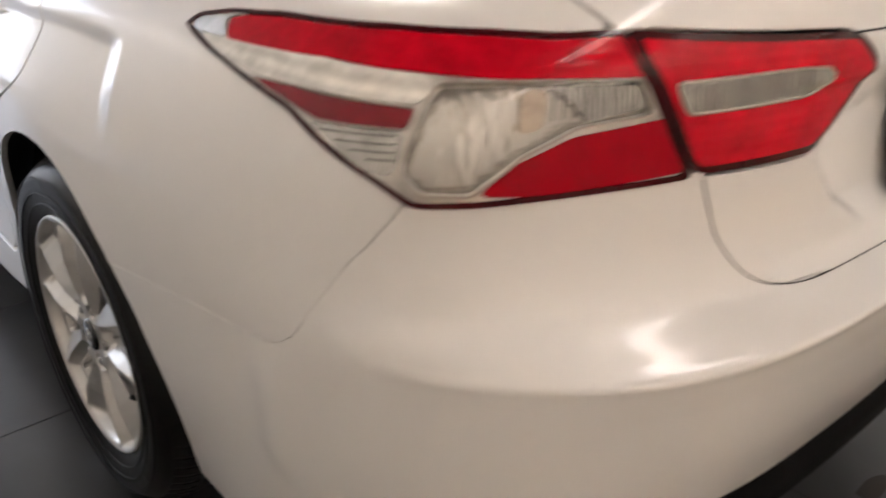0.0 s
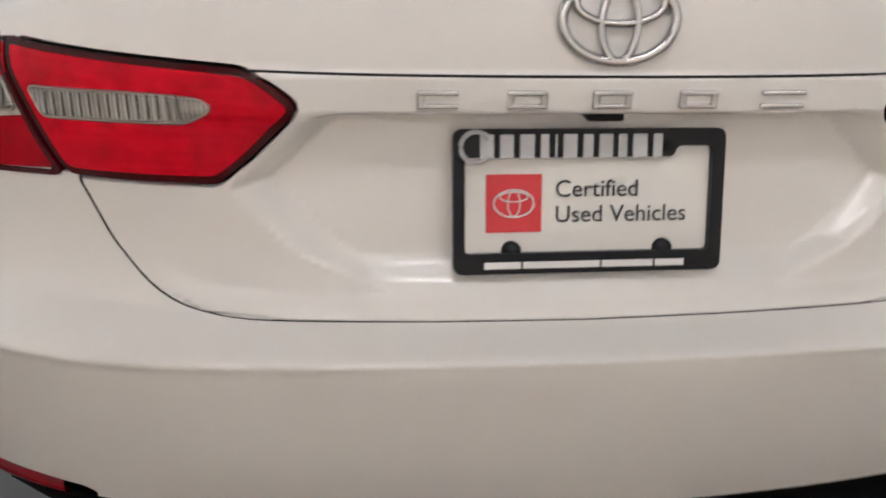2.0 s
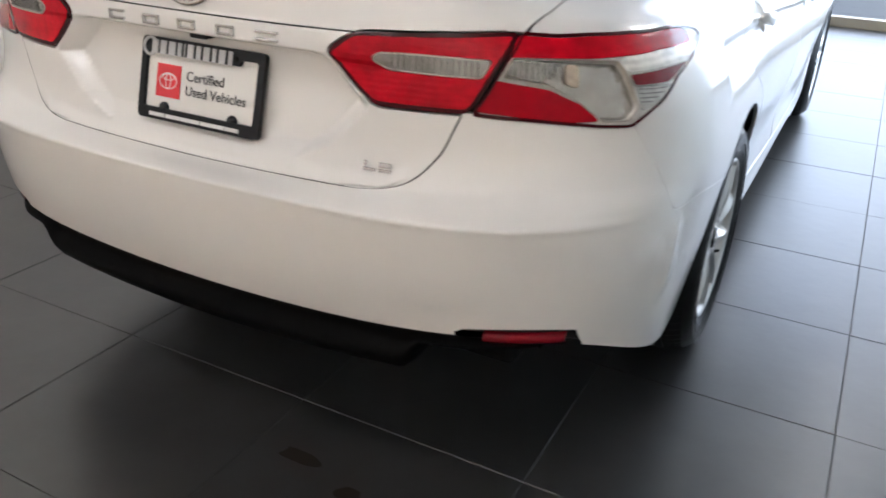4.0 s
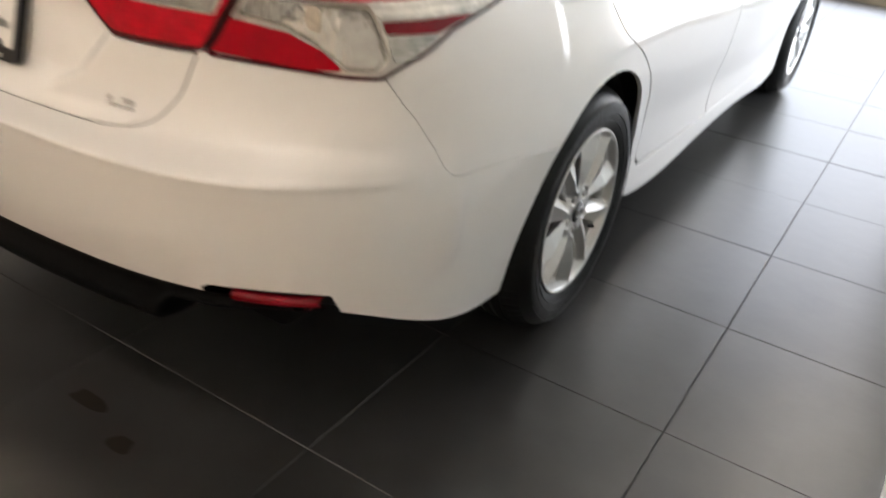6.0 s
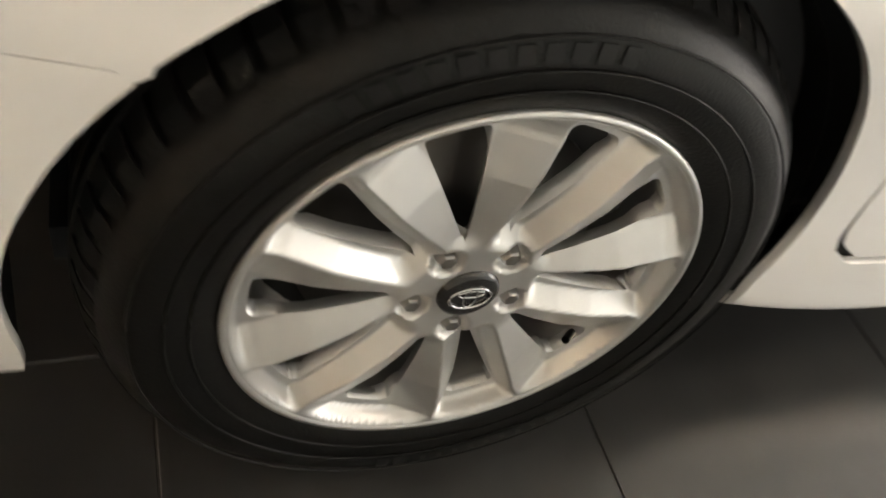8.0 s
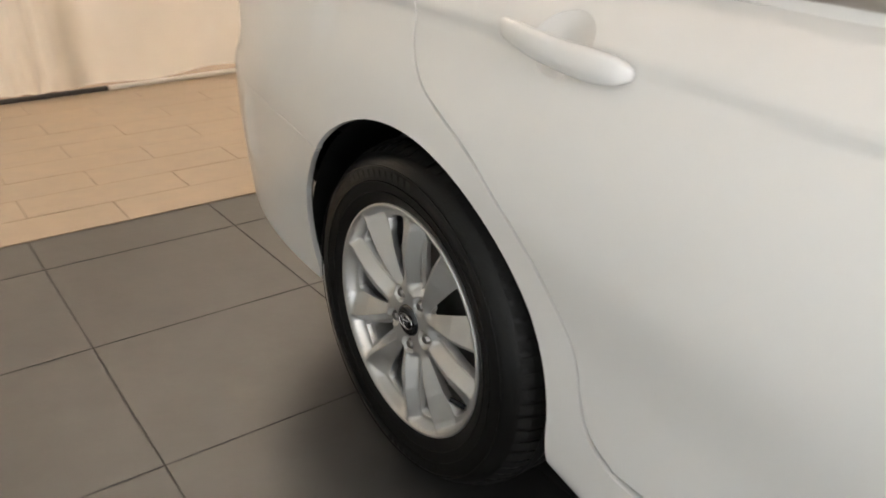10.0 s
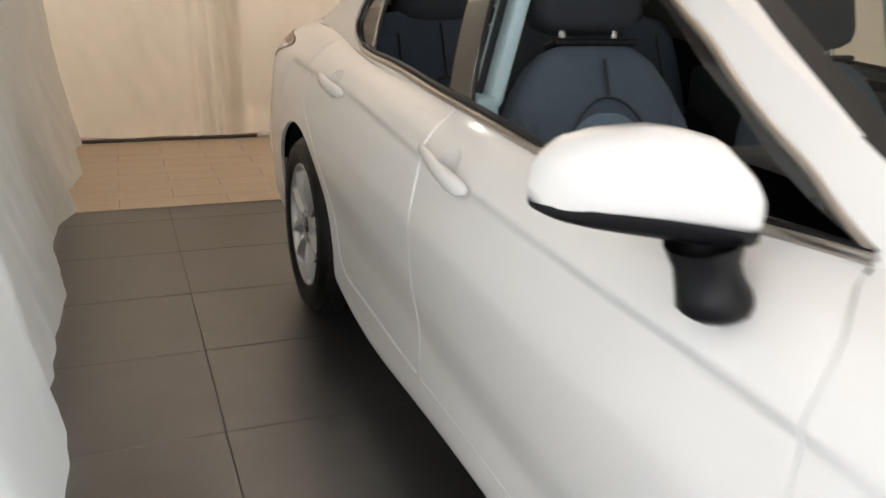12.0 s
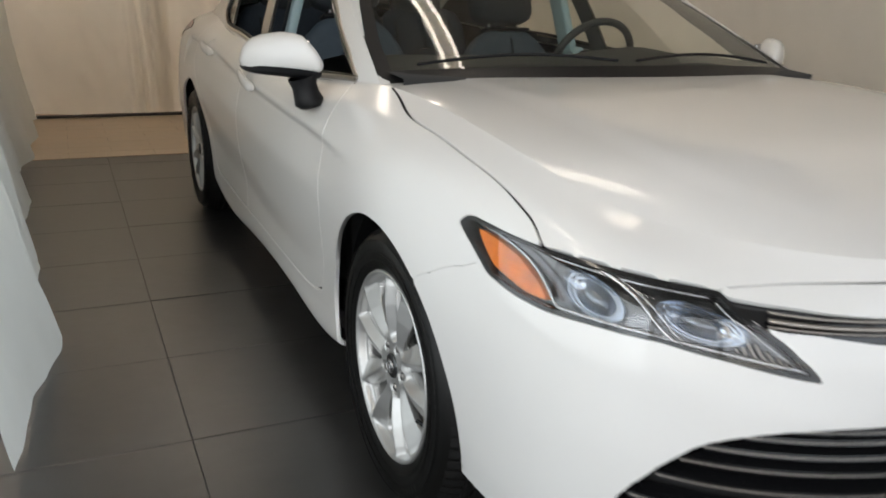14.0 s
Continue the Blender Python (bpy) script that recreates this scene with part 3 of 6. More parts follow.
for k in (lambda p: p, mirror):
    body.piece("hood_edge", PAINT, hood_part, poly=k(HOODB), holes=[k(HEAD)], cell=0.010, gap=0.0045)
for k in (lambda p: p, mirror):
    body.piece("rear_door", PAINT, car, "white rear door", poly=k(DOOR_R), holes=[k(ARCH_R), k(handle_cup(*HANDLES[0], 1.0))], cell=0.011, gap=0.0044, lip=0.02)
    body.piece("front_door", PAINT, car, "white front door", poly=k(DOOR_F), holes=[k(handle_cup(*HANDLES[1], 1.0))], cell=0.011, gap=0.0044, lip=0.02)


def inset(poly, d):
    """The outline drawn in by d."""
    p = densify(poly, 0.006)
    e = np.roll(p, -1, axis=0) - np.roll(p, 1, axis=0)
    n = np.stack([-e[:, 1], e[:, 0]], 1)
    n /= np.maximum(np.linalg.norm(n, axis=1), 1e-9)[:, None]
    x, y = p[:, 0], p[:, 1]
    area = np.sum(x * np.roll(y, -1) - np.roll(x, -1) * y)
    q = p + n * (d if area > 0 else -d)
    far = np.linalg.norm(nearest([poly], q) - q, axis=1) > d * 0.93
    return q[far]


# ---- top sheets ----

def shoulder(u):
    return body_f(np.stack([np.asarray(u, float), np.full(len(u), VMAX)], 1))


def patch_surface(kcols, cy, cz, power, extra=None, outward=1):
    cy, cz, us = np.array(cy), np.array(cz), UC[kcols]
    L = 0.25 * (len(kcols) - 1)

    def f(q):
        t = np.clip(q[:, 1] / 0.25, 0, len(kcols) - 1)
        E = shoulder(np.interp(t, np.arange(len(kcols)), us))
        W = hermite_matrix(len(kcols), t, 1.0)
        s = q[:, 0]
        a = np.abs(s)
        y = W @ cy + (E[:, 1] - W @ cy) * a ** 2
        z = W @ cz + (E[:, 2] - W @ cz) * a ** power
        P = np.stack([s * E[:, 0], y, z], 1)
        return extra(P, s) if extra else P

    return Surface(f, (-1, 0), (1, L), outward)


deck = patch_surface(list(range(0, 6)), [-0.941, -0.934, -0.878, -0.80, -0.72, -0.645], [1.091, 1.0935, 1.098, 1.102, 1.105, 1.11], 2.6)


def hood_lines(P, s):
    a = np.abs(s)
    r = 0.004 * smooth(0.80, 0.69, a) * smooth(3.60, 3.2, P[:, 1])
    P[:, 2] += r
    return P


hood = patch_surface([17, 16, 15, 14, 13, 12, 11], [3.661, 3.622, 3.515, 3.42, 3.24, 2.89, 2.545], [0.776, 0.79, 0.828, 0.852, 0.888, 0.922, 0.934], 4.2, hood_lines, -1)
hood.piece("hood_panel", PAINT, hood_part, cell=0.011, lip=0)
# near-black underlay, added to put shade into the hood gap
hood.piece("hood_inner", GAP, car, "near-black sheet under the hood for the shade in its gap", cell=0.08, lip=0, lift=-0.014)
deck.piece("deck_panel", PAINT, lid, cell=0.03, lip=0)
for k in (1, -1):
    q = curve(M((1.0, 1.012), (0.985, 1.06), (0.967, 1.144), (0.94, 1.248)), 24) * (k, 1)
    v, f = tube(deck.f(q) + deck.normal(q) * 0.0004, 0.0019, 5)
    raw("lid_seam", v, f, GAP, lid)

# cant rail: from the foot of the rear pillar over the roof to the foot of the front pillar
RAIL = np.array([(0.70, -0.54, 1.01), (0.648, -0.12, 1.185), (0.605, 0.28, 1.33), (0.585, 0.62, 1.385), (0.583, 0.95, 1.40), (0.597, 1.26, 1.372), (0.645, 1.62, 1.247), (0.70, 1.99, 1.088), (0.757, 2.38, 0.910)])
BASE_U = np.interp([-0.54, -0.25, 0.15, 0.58, 0.95, 1.32, 1.70, 2.08, 2.38], np.concatenate([C[5:12, 9, 1]]), UC[5:12])
BASE = shoulder(BASE_U)
NR = len(RAIL)
GW, GH = 2.9, 0.45
KW = np.linspace(0, GW, NR)


def glasshouse_f(sign):
    def f(q):
        W = spline_matrix(KW, q[:, 0])
        a, b = W @ BASE, W @ RAIL
        t = (q[:, 1] / GH)[:, None]
        P = a + (b - a) * t
        P[:, 0] += (0.022 * 4 * t * (1 - t))[:, 0] * np.sin(np.pi * np.clip(q[:, 0] / GW, 0, 1))
        P[:, 0] *= sign
        return P
    return f


INNER = material("inner_pillar_trim", (0.07, 0.075, 0.075), 0.7, 0, 0, 0.05, 40)
flank = {1: Surface(glasshouse_f(1), (0, 0), (GW, GH)), -1: Surface(glasshouse_f(-1), (0, 0), (GW, GH), -1)}


def on_flank(pts):
    p = np.asarray(pts, float)
    u = np.interp(p[:, 0], BASE[:, 1], KW)
    return flank[1].find(p, [1, 2], np.stack([u, np.full(len(u), 0.2)], 1))


DLO = rounded(on_flank([(2.24, 0.908), (1.85, 0.889), (1.45, 0.902), (1.0, 0.930), (0.6, 0.956), (0.42, 0.963), (0.30, 0.974), (0.20, 1.005), (0.145, 1.045), (0.15, 1.10), (0.28, 1.215), (0.45, 1.30), (0.72, 1.345), (1.0, 1.360), (1.20, 1.345), (1.40, 1.297), (1.585, 1.232), (1.865, 1.097), (2.11, 0.975)]), 0.03, 3)
WIN_F = on_flank([(2.20, 0.919), (1.85, 0.901), (1.45, 0.914), (1.220, 0.930), (1.07, 1.343), (1.20, 1.329), (1.38, 1.284), (1.55, 1.224), (1.74, 1.137), (1.95, 1.030), (2.10, 0.955)])
WIN_R = on_flank([(1.095, 0.937), (0.6, 0.967), (0.425, 0.975), (0.35, 1.225), (0.46, 1.287), (0.72, 1.33), (0.95, 1.340)])
WIN_Q = on_flank([(0.398, 0.976), (0.31, 0.986), (0.215, 1.017), (0.168, 1.052), (0.175, 1.098), (0.29, 1.192), (0.328, 1.215)])
for s in (1, -1):
    fl = flank[s]
    fl.piece("pillar_panel", PAINT, car, holes=[DLO], cell=0.012, lip=0.01)
    fl.piece("window_surround", GLOSSBLACK, car, "gloss black window frames and pillar covers", poly=DLO, holes=[WIN_F, WIN_R, WIN_Q], cell=0.01, lip=0.012, lift=-0.003)
    # the windows of the doors are wound down; only the fixed pane stands
    ob = fl.piece("quarter_window", GLASS, car, "green-tinted fixed side glass", poly=WIN_Q, cell=0.02, lip=0, lift=-0.008)
    ob.visible_shadow = False
    fl.piece("inner_trim", INNER, car, "dark inner pillar trim", holes=[WIN_F, WIN_R, WIN_Q], cell=0.02, lip=0, lift=-0.016)
    belt = curve(on_flank([(2.23, 0.909), (1.85, 0.890), (1.45, 0.903), (1.0, 0.931), (0.6, 0.957), (0.42, 0.964), (0.32, 0.973)]), 60)
    v, f = tube(fl.f(belt) + fl.normal(belt) * 0.001, 0.0095, 8)
    raw("belt_trim", v, f, SATIN, car, "satin metal strip under the side windows")
    v, f = tube(fl.f(belt + (0, 0.014)) + fl.normal(belt) * 0.002, 0.0072, 8)
    raw("belt_seal", v, f, BLACK, car, "black rubber seal along the foot of the side windows")
    ring3 = fl.f(densify(inset(DLO, 0.001), 0.02)) + fl.normal(densify(inset(DLO, 0.001), 0.02)) * 0.002
    v, f = tube(ring3, 0.006, 6, True)
    raw("window_trim", v, f, SATIN, car, "satin metal strip round the side windows")

# roof, windscreen and rear glass in one crowned sheet
TOPB = np.array([-0.105, -0.075, -0.04, -0.01, 0.0, 0.05, 0.10, 0.145, 0.165])
TOPC = np.array([0.10, 0.075, 0.055, 0.045, 0.042, 0.045, 0.05, 0.042, 0.022])


def top_f(q):
    W = spline_matrix(KW, q[:, 1])
    R = W @ RAIL
    s = q[:, 0]
    return np.stack([s * R[:, 0], R[:, 1] + (W @ TOPB) * (1 - s * s), R[:, 2] + (W @ TOPC) * (1 - np.abs(s) ** 2.2)], 1)


top = Surface(top_f, (-1, 0), (1, GW))
w_rear, w_front = KW[2] + 0.02, KW[5]
m = 0.045
REARG = rounded([(-1 + m * 4.2, 0.175), (1 - m * 4.2, 0.175), (1 - m * 1.6, w_rear), (-1 + m * 1.6, w_rear)], 0.09, 5)
WIND = rounded([(-0.88, w_front), (0.88, w_front), (0.90, 2.2), (0.965, 2.485), (0.997, 2.70), (0.997, GW - 0.012), (-0.997, GW - 0.012), (-0.997, 2.70), (-0.965, 2.485), (-0.90, 2.2)], 0.05, 4)
top.piece("roof_panel", PAINT, car, holes=[REARG, WIND], cell=0.013, lip=0.01)
for nm, w, mt in (("rear_glass", REARG, GLASS), ("windscreen", WIND, WSGLASS)):
    ob = top.piece(nm, mt, car, "clear curved glass", poly=w, cell=0.04, lip=0, lift=-0.004)
    ob.visible_shadow = False
    edge = inset(w, 0.05)
    top.piece(nm + "_seal", BLACK, car, "black border of the glass", poly=w, holes=[edge], cell=0.014, lip=0, lift=-0.0025)


# ---- lamps ----
def ribbed(name, colour, scale, metal=0.5, rough=0.22, axis="Z", gloss=0.5, prism=0.0):
    m = material(name, colour, rough, metal, gloss, 0.42, 45)
    nt = m.node_tree
    b = nt.nodes["Principled BSDF"]
    b.inputs["Specular IOR Level"].default_value = 0.25 if gloss > 0.3 else 0.1
    co = nt.nodes.new("ShaderNodeTexCoord")
    w = nt.nodes.new("ShaderNodeTexWave")
    w.bands_direction = axis
    w.inputs["Scale"].default_value, w.inputs["Distortion"].default_value = scale, 1.6
    nt.links.new(co.outputs["Object"], w.inputs[0])
    bp = nt.nodes.new("ShaderNodeBump")
    bp.inputs["Strength"].default_value, bp.inputs["Distance"].default_value = 0.16, 0.002
    nt.links.new(w.outputs[0], bp.inputs["Height"])
    nt.links.new(bp.outputs[0], b.inputs["Normal"])
    if prism:
        # prisms: the light and dark of the ribs is painted into the base colour
        mr = nt.nodes.new("ShaderNodeMapRange")
        mr.inputs[3].default_value, mr.inputs[4].default_value = 1 - prism, 1.0
        nt.links.new(w.outputs[0], mr.inputs[0])
        mul = nt.nodes.new("ShaderNodeMixRGB")
        mul.blend_type = "MULTIPLY"
        mul.inputs[0].default_value = 1
        nt.links.new(b.inputs["Base Color"].links[0].from_socket, mul.inputs[1])
        nt.links.new(mr.outputs[0], mul.inputs[2])
        nt.links.new(mul.outputs[0], b.inputs["Base Color"])
    return m


REDRIB = ribbed("red_ribbed_lens", (0.46, 0.0004, 0.010), 30, 0.0, 0.2, "Z", 0.25)
CLEAR = ribbed("clear_ribbed_lens", (0.58, 0.565, 0.53), 80, 0.45, 0.15, "Y", 0.6, 0.25)
SILVERB = ribbed("silvered_lamp_bowl", (0.55, 0.53, 0.49), 20, 0.6, 0.3)
CLEARV = ribbed("clear_prism_lens", (0.52, 0.51, 0.48), 62, 0.6, 0.12, "X", 0.6, 0.55)
MILKY = ribbed("milky_lens", (0.85, 0.82, 0.76), 24, 0.15, 0.25, "Z", 0.5, 0.25)
BULB = material("amber_bulb_glow", (0.42, 0.35, 0.28), 0.3, 0.4, 0.5, 0.3, 90)
EDGER = material("smoked_lens_edge", (0.045, 0.001, 0.003), 0.12, 0, 0.25, spec=0.2)
AMBER = ribbed("amber_lens", (0.80, 0.20, 0.015), 30, 0.0, 0.2)
REFLECT = material("bright_reflector", (0.50, 0.54, 0.60), 0.14, 1.0, 0, 0.3, 45, 0.5, 60)
RIBM = material("smoked_lens_rib", (0.16, 0.15, 0.135), 0.2, 0.6)
BOWL = material("smoked_reflector_bowl", (0.16, 0.16, 0.165), 0.18, 0.9, 0, 0.4, 30)
PROJ = material("projector_glass", (0.20, 0.22, 0.25), 0.06, 0.9)
COVER = glass("lamp_cover", (0.95, 0.95, 0.95))


def faceted(name, colour, scale):
    """Mirrored plastic pressed into small facets."""
    m = material(name, colour, 0.16, 0.8, 0.3, 0.25, 30)
    nt = m.node_tree
    co, vo, bp = nt.nodes.new("ShaderNodeTexCoord"), nt.nodes.new("ShaderNodeTexVoronoi"), nt.nodes.new("ShaderNodeBump")
    vo.inputs["Scale"].default_value = scale
    bp.inputs["Strength"].default_value, bp.inputs["Distance"].default_value = 0.35, 0.004
    mp = nt.nodes.new("ShaderNodeMapping")
    mp.inputs["Scale"].default_value = (1, 1, 0.3)
    nt.links.new(co.outputs["Object"], mp.inputs[0])
    nt.links.new(mp.outputs[0], vo.inputs["Vector"])
    nt.links.new(vo.outputs["Distance"], bp.inputs["Height"])
    nt.links.new(bp.outputs[0], nt.nodes["Principled BSDF"].inputs["Normal"])
    return m


CHAMBER = faceted("mirrored_lamp_chamber", (0.52, 0.50, 0.47), 120)

t_red = M((1.135, 0.5465), (0.966, 0.548), (0.852, 0.539), (0.789, 0.532), (0.721, 0.528), (0.644, 0.5225), (0.664, 0.5585), (0.735, 0.5595), (0.80, 0.5665), (0.896, 0.5735), (1.05, 0.5755), (1.115, 0.5725), (1.15, 0.566))
t_tip = M((1.195, 0.5475), (1.14, 0.547), (1.157, 0.566), (1.12, 0.5735), (1.155, 0.5715), (1.212, 0.562), (1.232, 0.551))
t_white = M((1.19, 0.548), (0.966, 0.5465), (0.852, 0.5375), (0.842, 0.525), (0.856, 0.5095), (0.998, 0.518), (1.06, 0.519), (1.14, 0.531))
t_refl = M((1.075, 0.517), (0.998, 0.516), (0.858, 0.5065), (0.866, 0.4905), (0.965, 0.4925), (1.01, 0.503))
t_rib = M((0.972, 0.4905), (0.868, 0.4885), (0.880, 0.455), (0.905, 0.457), (0.94, 0.474))
t_chamber = M((0.840, 0.530), (0.759, 0.5265), (0.652, 0.5215), (0.634, 0.492), (0.711, 0.487), (0.762, 0.468), (0.806, 0.434), (0.853, 0.436), (0.873, 0.461), (0.852, 0.507))
t_prism = M((0.735, 0.520), (0.650, 0.515), (0.638, 0.497), (0.70, 0.490))
t_bulb = M((0.765, 0.519), (0.742, 0.519), (0.742, 0.488), (0.765, 0.484))
t_low = M((0.800, 0.434), (0.767, 0.462), (0.716, 0.480), (0.622, 0.488), (0.588, 0.4415), (0.745, 0.4310))
t_clear_in = M((0.614, 0.514), (0.50, 0.511), (0.418, 0.507), (0.404, 0.499), (0.436, 0.487), (0.598, 0.489))
for s in (1, -1):
    k = (lambda p: p) if s > 0 else mirror
    side_lamp = body.piece("tail_lamp", SILVERB, car, "red and clear wraparound tail lamp", poly=k(TAIL_OUT), holes=[k(rounded(t_chamber, 0.006, 2))], cell=0.005, gap=0.0015, lip=0.014, lift=0.0015)
    body.piece("lens_edge", EDGER, side_lamp, "dark edge of the lens", poly=k(TAIL_OUT), holes=[k(inset(TAIL_OUT, 0.0065))], cell=0.004, gap=0.0012, lip=0.016, lift=0.0042)
    for nm, p, mt in (("red_lens", t_red, REDRIB), ("milky_lens", t_white, MILKY), ("reflector", t_refl, REDDARK), ("ribbed_lens", t_rib, CLEAR), ("lens_tip", t_tip, CLEAR), ("clear_lens", t_chamber, CHAMBER), ("lower_red_lens", t_low, RED)):
        body.piece(nm, mt, side_lamp, poly=k(rounded(p, 0.006, 2)), cell=0.005, gap=0 if mt is not CHAMBER else -0.003, lip=0.001, lift=0.0032 if mt is not CHAMBER else -0.0115)
    body.piece("prism", CLEARV, side_lamp, poly=k(t_prism), cell=0.005, gap=0, lip=0.008, lift=-0.002)
    for outline in (t_chamber, t_refl):
        ql = k(densify(rounded(outline, 0.006, 2), 0.01))
        v, f = tube(body.f(ql) + body.normal(ql) * 0.0036, 0.0013, 5, True)
        raw("lens_rim", v, f, SATIN, side_lamp)
    body.piece("bulb_shade", BULB, side_lamp, poly=k(rounded(t_bulb, 0.008, 2)), cell=0.004, gap=0, lip=0.008, lift=-0.0015)
    lid_lamp = body.piece("lid_lamp", EDGER, car, "red lid section of the tail lamp", poly=k(TAIL_IN), cell=0.006, gap=0.001, lip=0.03, lift=0.002)
    t_in = inset(TAIL_IN, 0.0075)
    body.piece("red_lens", REDRIB, lid_lamp, poly=k(t_in), holes=[k(t_clear_in)], cell=0.005, gap=0, lip=0.001, lift=0.0032)
    body.piece("clear_lens", CLEARV, lid_lamp, poly=k(rounded(t_clear_in, 0.008, 3)), cell=0.004, gap=0.001, lip=0.001, lift=0.0034)
    # fine upright prisms behind the clear lenses
    for parent, u0, u1, count, top_v, low_v in ((side_lamp, 0.655, 0.735, 9, 0.5195, 0.4935), (lid_lamp, 0.440, 0.590, 15, 0.5095, 0.4905)):
        for u in np.linspace(u0, u1, count):
            ql = k(np.stack([np.full(4, u), np.linspace(low_v, top_v, 4)], 1))
            v, f = tube(body.f(ql) + body.normal(ql) * (0.0046 if parent is lid_lamp else -0.0012), 0.0009, 4)
            raw("lens_rib", v, f, RIBM, parent)
    for vv in (0.486, 0.480, 0.474, 0.468):
        ql = k(np.stack([np.linspace(0.876, 0.876 + (vv - 0.458) * 2.9, 6), np.full(6, vv)], 1))
        v, f = tube(body.f(ql) + body.normal(ql) * 0.0042, 0.0008, 4)
        raw("lens_rib", v, f, RIBM, side_lamp)
    rim_path = body.f(densify(k(rounded(t_clear_in, 0.008, 3)), 0.01))
    rim_path += body.normal(densify(k(rounded(t_clear_in, 0.008, 3)), 0.01)) * 0.0035
    v, f = tube(rim_path, 0.0016, 5, True)
    raw("lens_rim", v, f, SATIN, lid_lamp)
    # headlamp: dark bowl, two bright reflectors, amber marker, clear cover
    head = body.piece("headlamp", BOWL, car, "clear headlamp with dark bezel and amber marker", poly=k(HEAD), cell=0.012, lip=0, lift=-0.035, gap=0)
    body.piece("bezel", GLOSSBLACK, head, poly=k(HEAD), holes=[k(inset(HEAD, 0.011))], cell=0.006, lip=0.03, lift=0.0)
    amber = M((4.85, 0.487), (4.903, 0.492), (4.98, 0.489), (5.04, 0.464), (5.069, 0.430), (5.013, 0.423), (4.92, 0.433))
    body.piece("amber_marker", AMBER, head, "orange side marker", poly=k(rounded(amber, 0.01, 2)), cell=0.006, lip=0.02, lift=-0.006)
    # two mirrored bowls with stepped rims, each round a projector lens
    for nm, cu, cv, au, av, sh in (("low_beam", 5.148, 0.484, 0.058, 0.046, -0.30), ("high_beam", 5.325, 0.500, 0.070, 0.044, -0.40)):
        rings = ((1.0, -0.010), (0.93, -0.017), (0.88, -0.017), (0.80, -0.023), (0.74, -0.023), (0.62, -0.029), (0.45, -0.033))
        lens = ((0.44, -0.033), (0.42, -0.022), (0.34, -0.0155), (0.20, -0.0125), (0.02, -0.0118))
        beam = None
        for mt, prof, label in ((REFLECT, rings, nm), (PROJ, lens, "projector_lens")):
            vs, fs, n = [], [], 40
            for rr, dl in prof:
                th = np.linspace(0, 2 * np.pi, n, endpoint=False)
                uu, vv = rr * au * np.cos(th), rr * av * np.sin(th)
                q = np.stack([cu + uu + sh * vv, cv + vv], 1)
                q = k(q) if s > 0 else q * (-1, 1)
                vs += list(body.f(q) + body.normal(q) * dl)
            for j in range(len(prof) - 1):
                for i in range(n):
                    i2 = (i + 1) % n
                    fs.append((n * j + i, n * j + i2, n * j + n + i2, n * j + n + i))
            ob = raw(label, vs, fs, mt, beam or head, smooth=mt is PROJ)
            beam = beam or ob
    for pts, rad, lf in (([(4.845, 0.497), (4.93, 0.502), (4.99, 0.497), (5.05, 0.472), (5.086, 0.430)], 0.0030, 0.006), ([(5.15, 0.547), (5.185, 0.540), (5.23, 0.508), (5.26, 0.475), (5.288, 0.446)], 0.0042, 0.010),
                         ([(5.173, 0.548), (5.206, 0.541), (5.248, 0.510), (5.277, 0.478), (5.303, 0.447)], 0.0022, 0.014), ([(5.086, 0.429), (5.17, 0.438), (5.28, 0.448), (5.38, 0.440), (5.48, 0.424)], 0.0034, 0.010),
                         ([(5.05, 0.527), (5.12, 0.539), (5.19, 0.547), (5.28, 0.558), (5.33, 0.563)], 0.0024, 0.012), ([(5.345, 0.556), (5.40, 0.503), (5.452, 0.450)], 0.0020, 0.010)):
        q = k(curve(np.array(pts), 24))
        v, f = tube(body.f(q) - body.normal(q) * lf, rad, 6)
        raw("chrome_strip", v, f, CHROME, head)
    for i in range(7):
        # upright ribs in the tip of the lamp
        q = k(np.linspace((5.385 + 0.014 * i, 0.447 - 0.004 * i), (5.362 + 0.017 * i, 0.522 - 0.0150 * i), 5))
        v, f = tube(body.f(q) - body.normal(q) * 0.028, 0.0032, 5)
        raw("lamp_rib", v, f, SATIN, head)
    ob = body.piece("cover", COVER, head, "clear plastic cover", poly=k(inset(HEAD, 0.005)), cell=0.012, lip=0, lift=-0.001)
    ob.visible_shadow = False
    # bumper reflector in its dark pocket
    vs, fs = [], []
    for i, x in enumerate(np.linspace(0.638, 0.772, 14)):
        e = body.f(on_rear([(x, 0.436)]))[0]
        for dy, z in ((0.016, 0.4395), (0.006, 0.4365), (0.004, 0.426), (0.010, 0.4165), (0.022, 0.4150)):
            vs.append((s * e[0], e[1] + dy, z))
    for i in range(13):
        for j in range(4):
            fs.append((5 * i + j, 5 * i + 5 + j, 5 * i + 6 + j, 5 * i + 1 + j))
    raw("bumper_reflector", vs, fs, REDDARK, car, "dark red reflector in a black pocket of the bumper")
    # grille and slot
    body.piece("grille_backing", GAP, car, poly=k(GRILLE), cell=0.04, lip=0, lift=-0.06)
    for vv in (0.06, 0.095, 0.13, 0.165, 0.198, 0.228, 0.256, 0.281, 0.302):
        u0 = np.interp(vv, g[:, 1], g[:, 0]) + 0.008
        q = k(np.stack([np.linspace(u0, UMAX - 0.001, 30), np.full(30, vv)], 1))
        p = body.f(q) - body.normal(q) * 0.02
        vs, fs = [], []
        for c3 in p:
            y1 = c3[1]
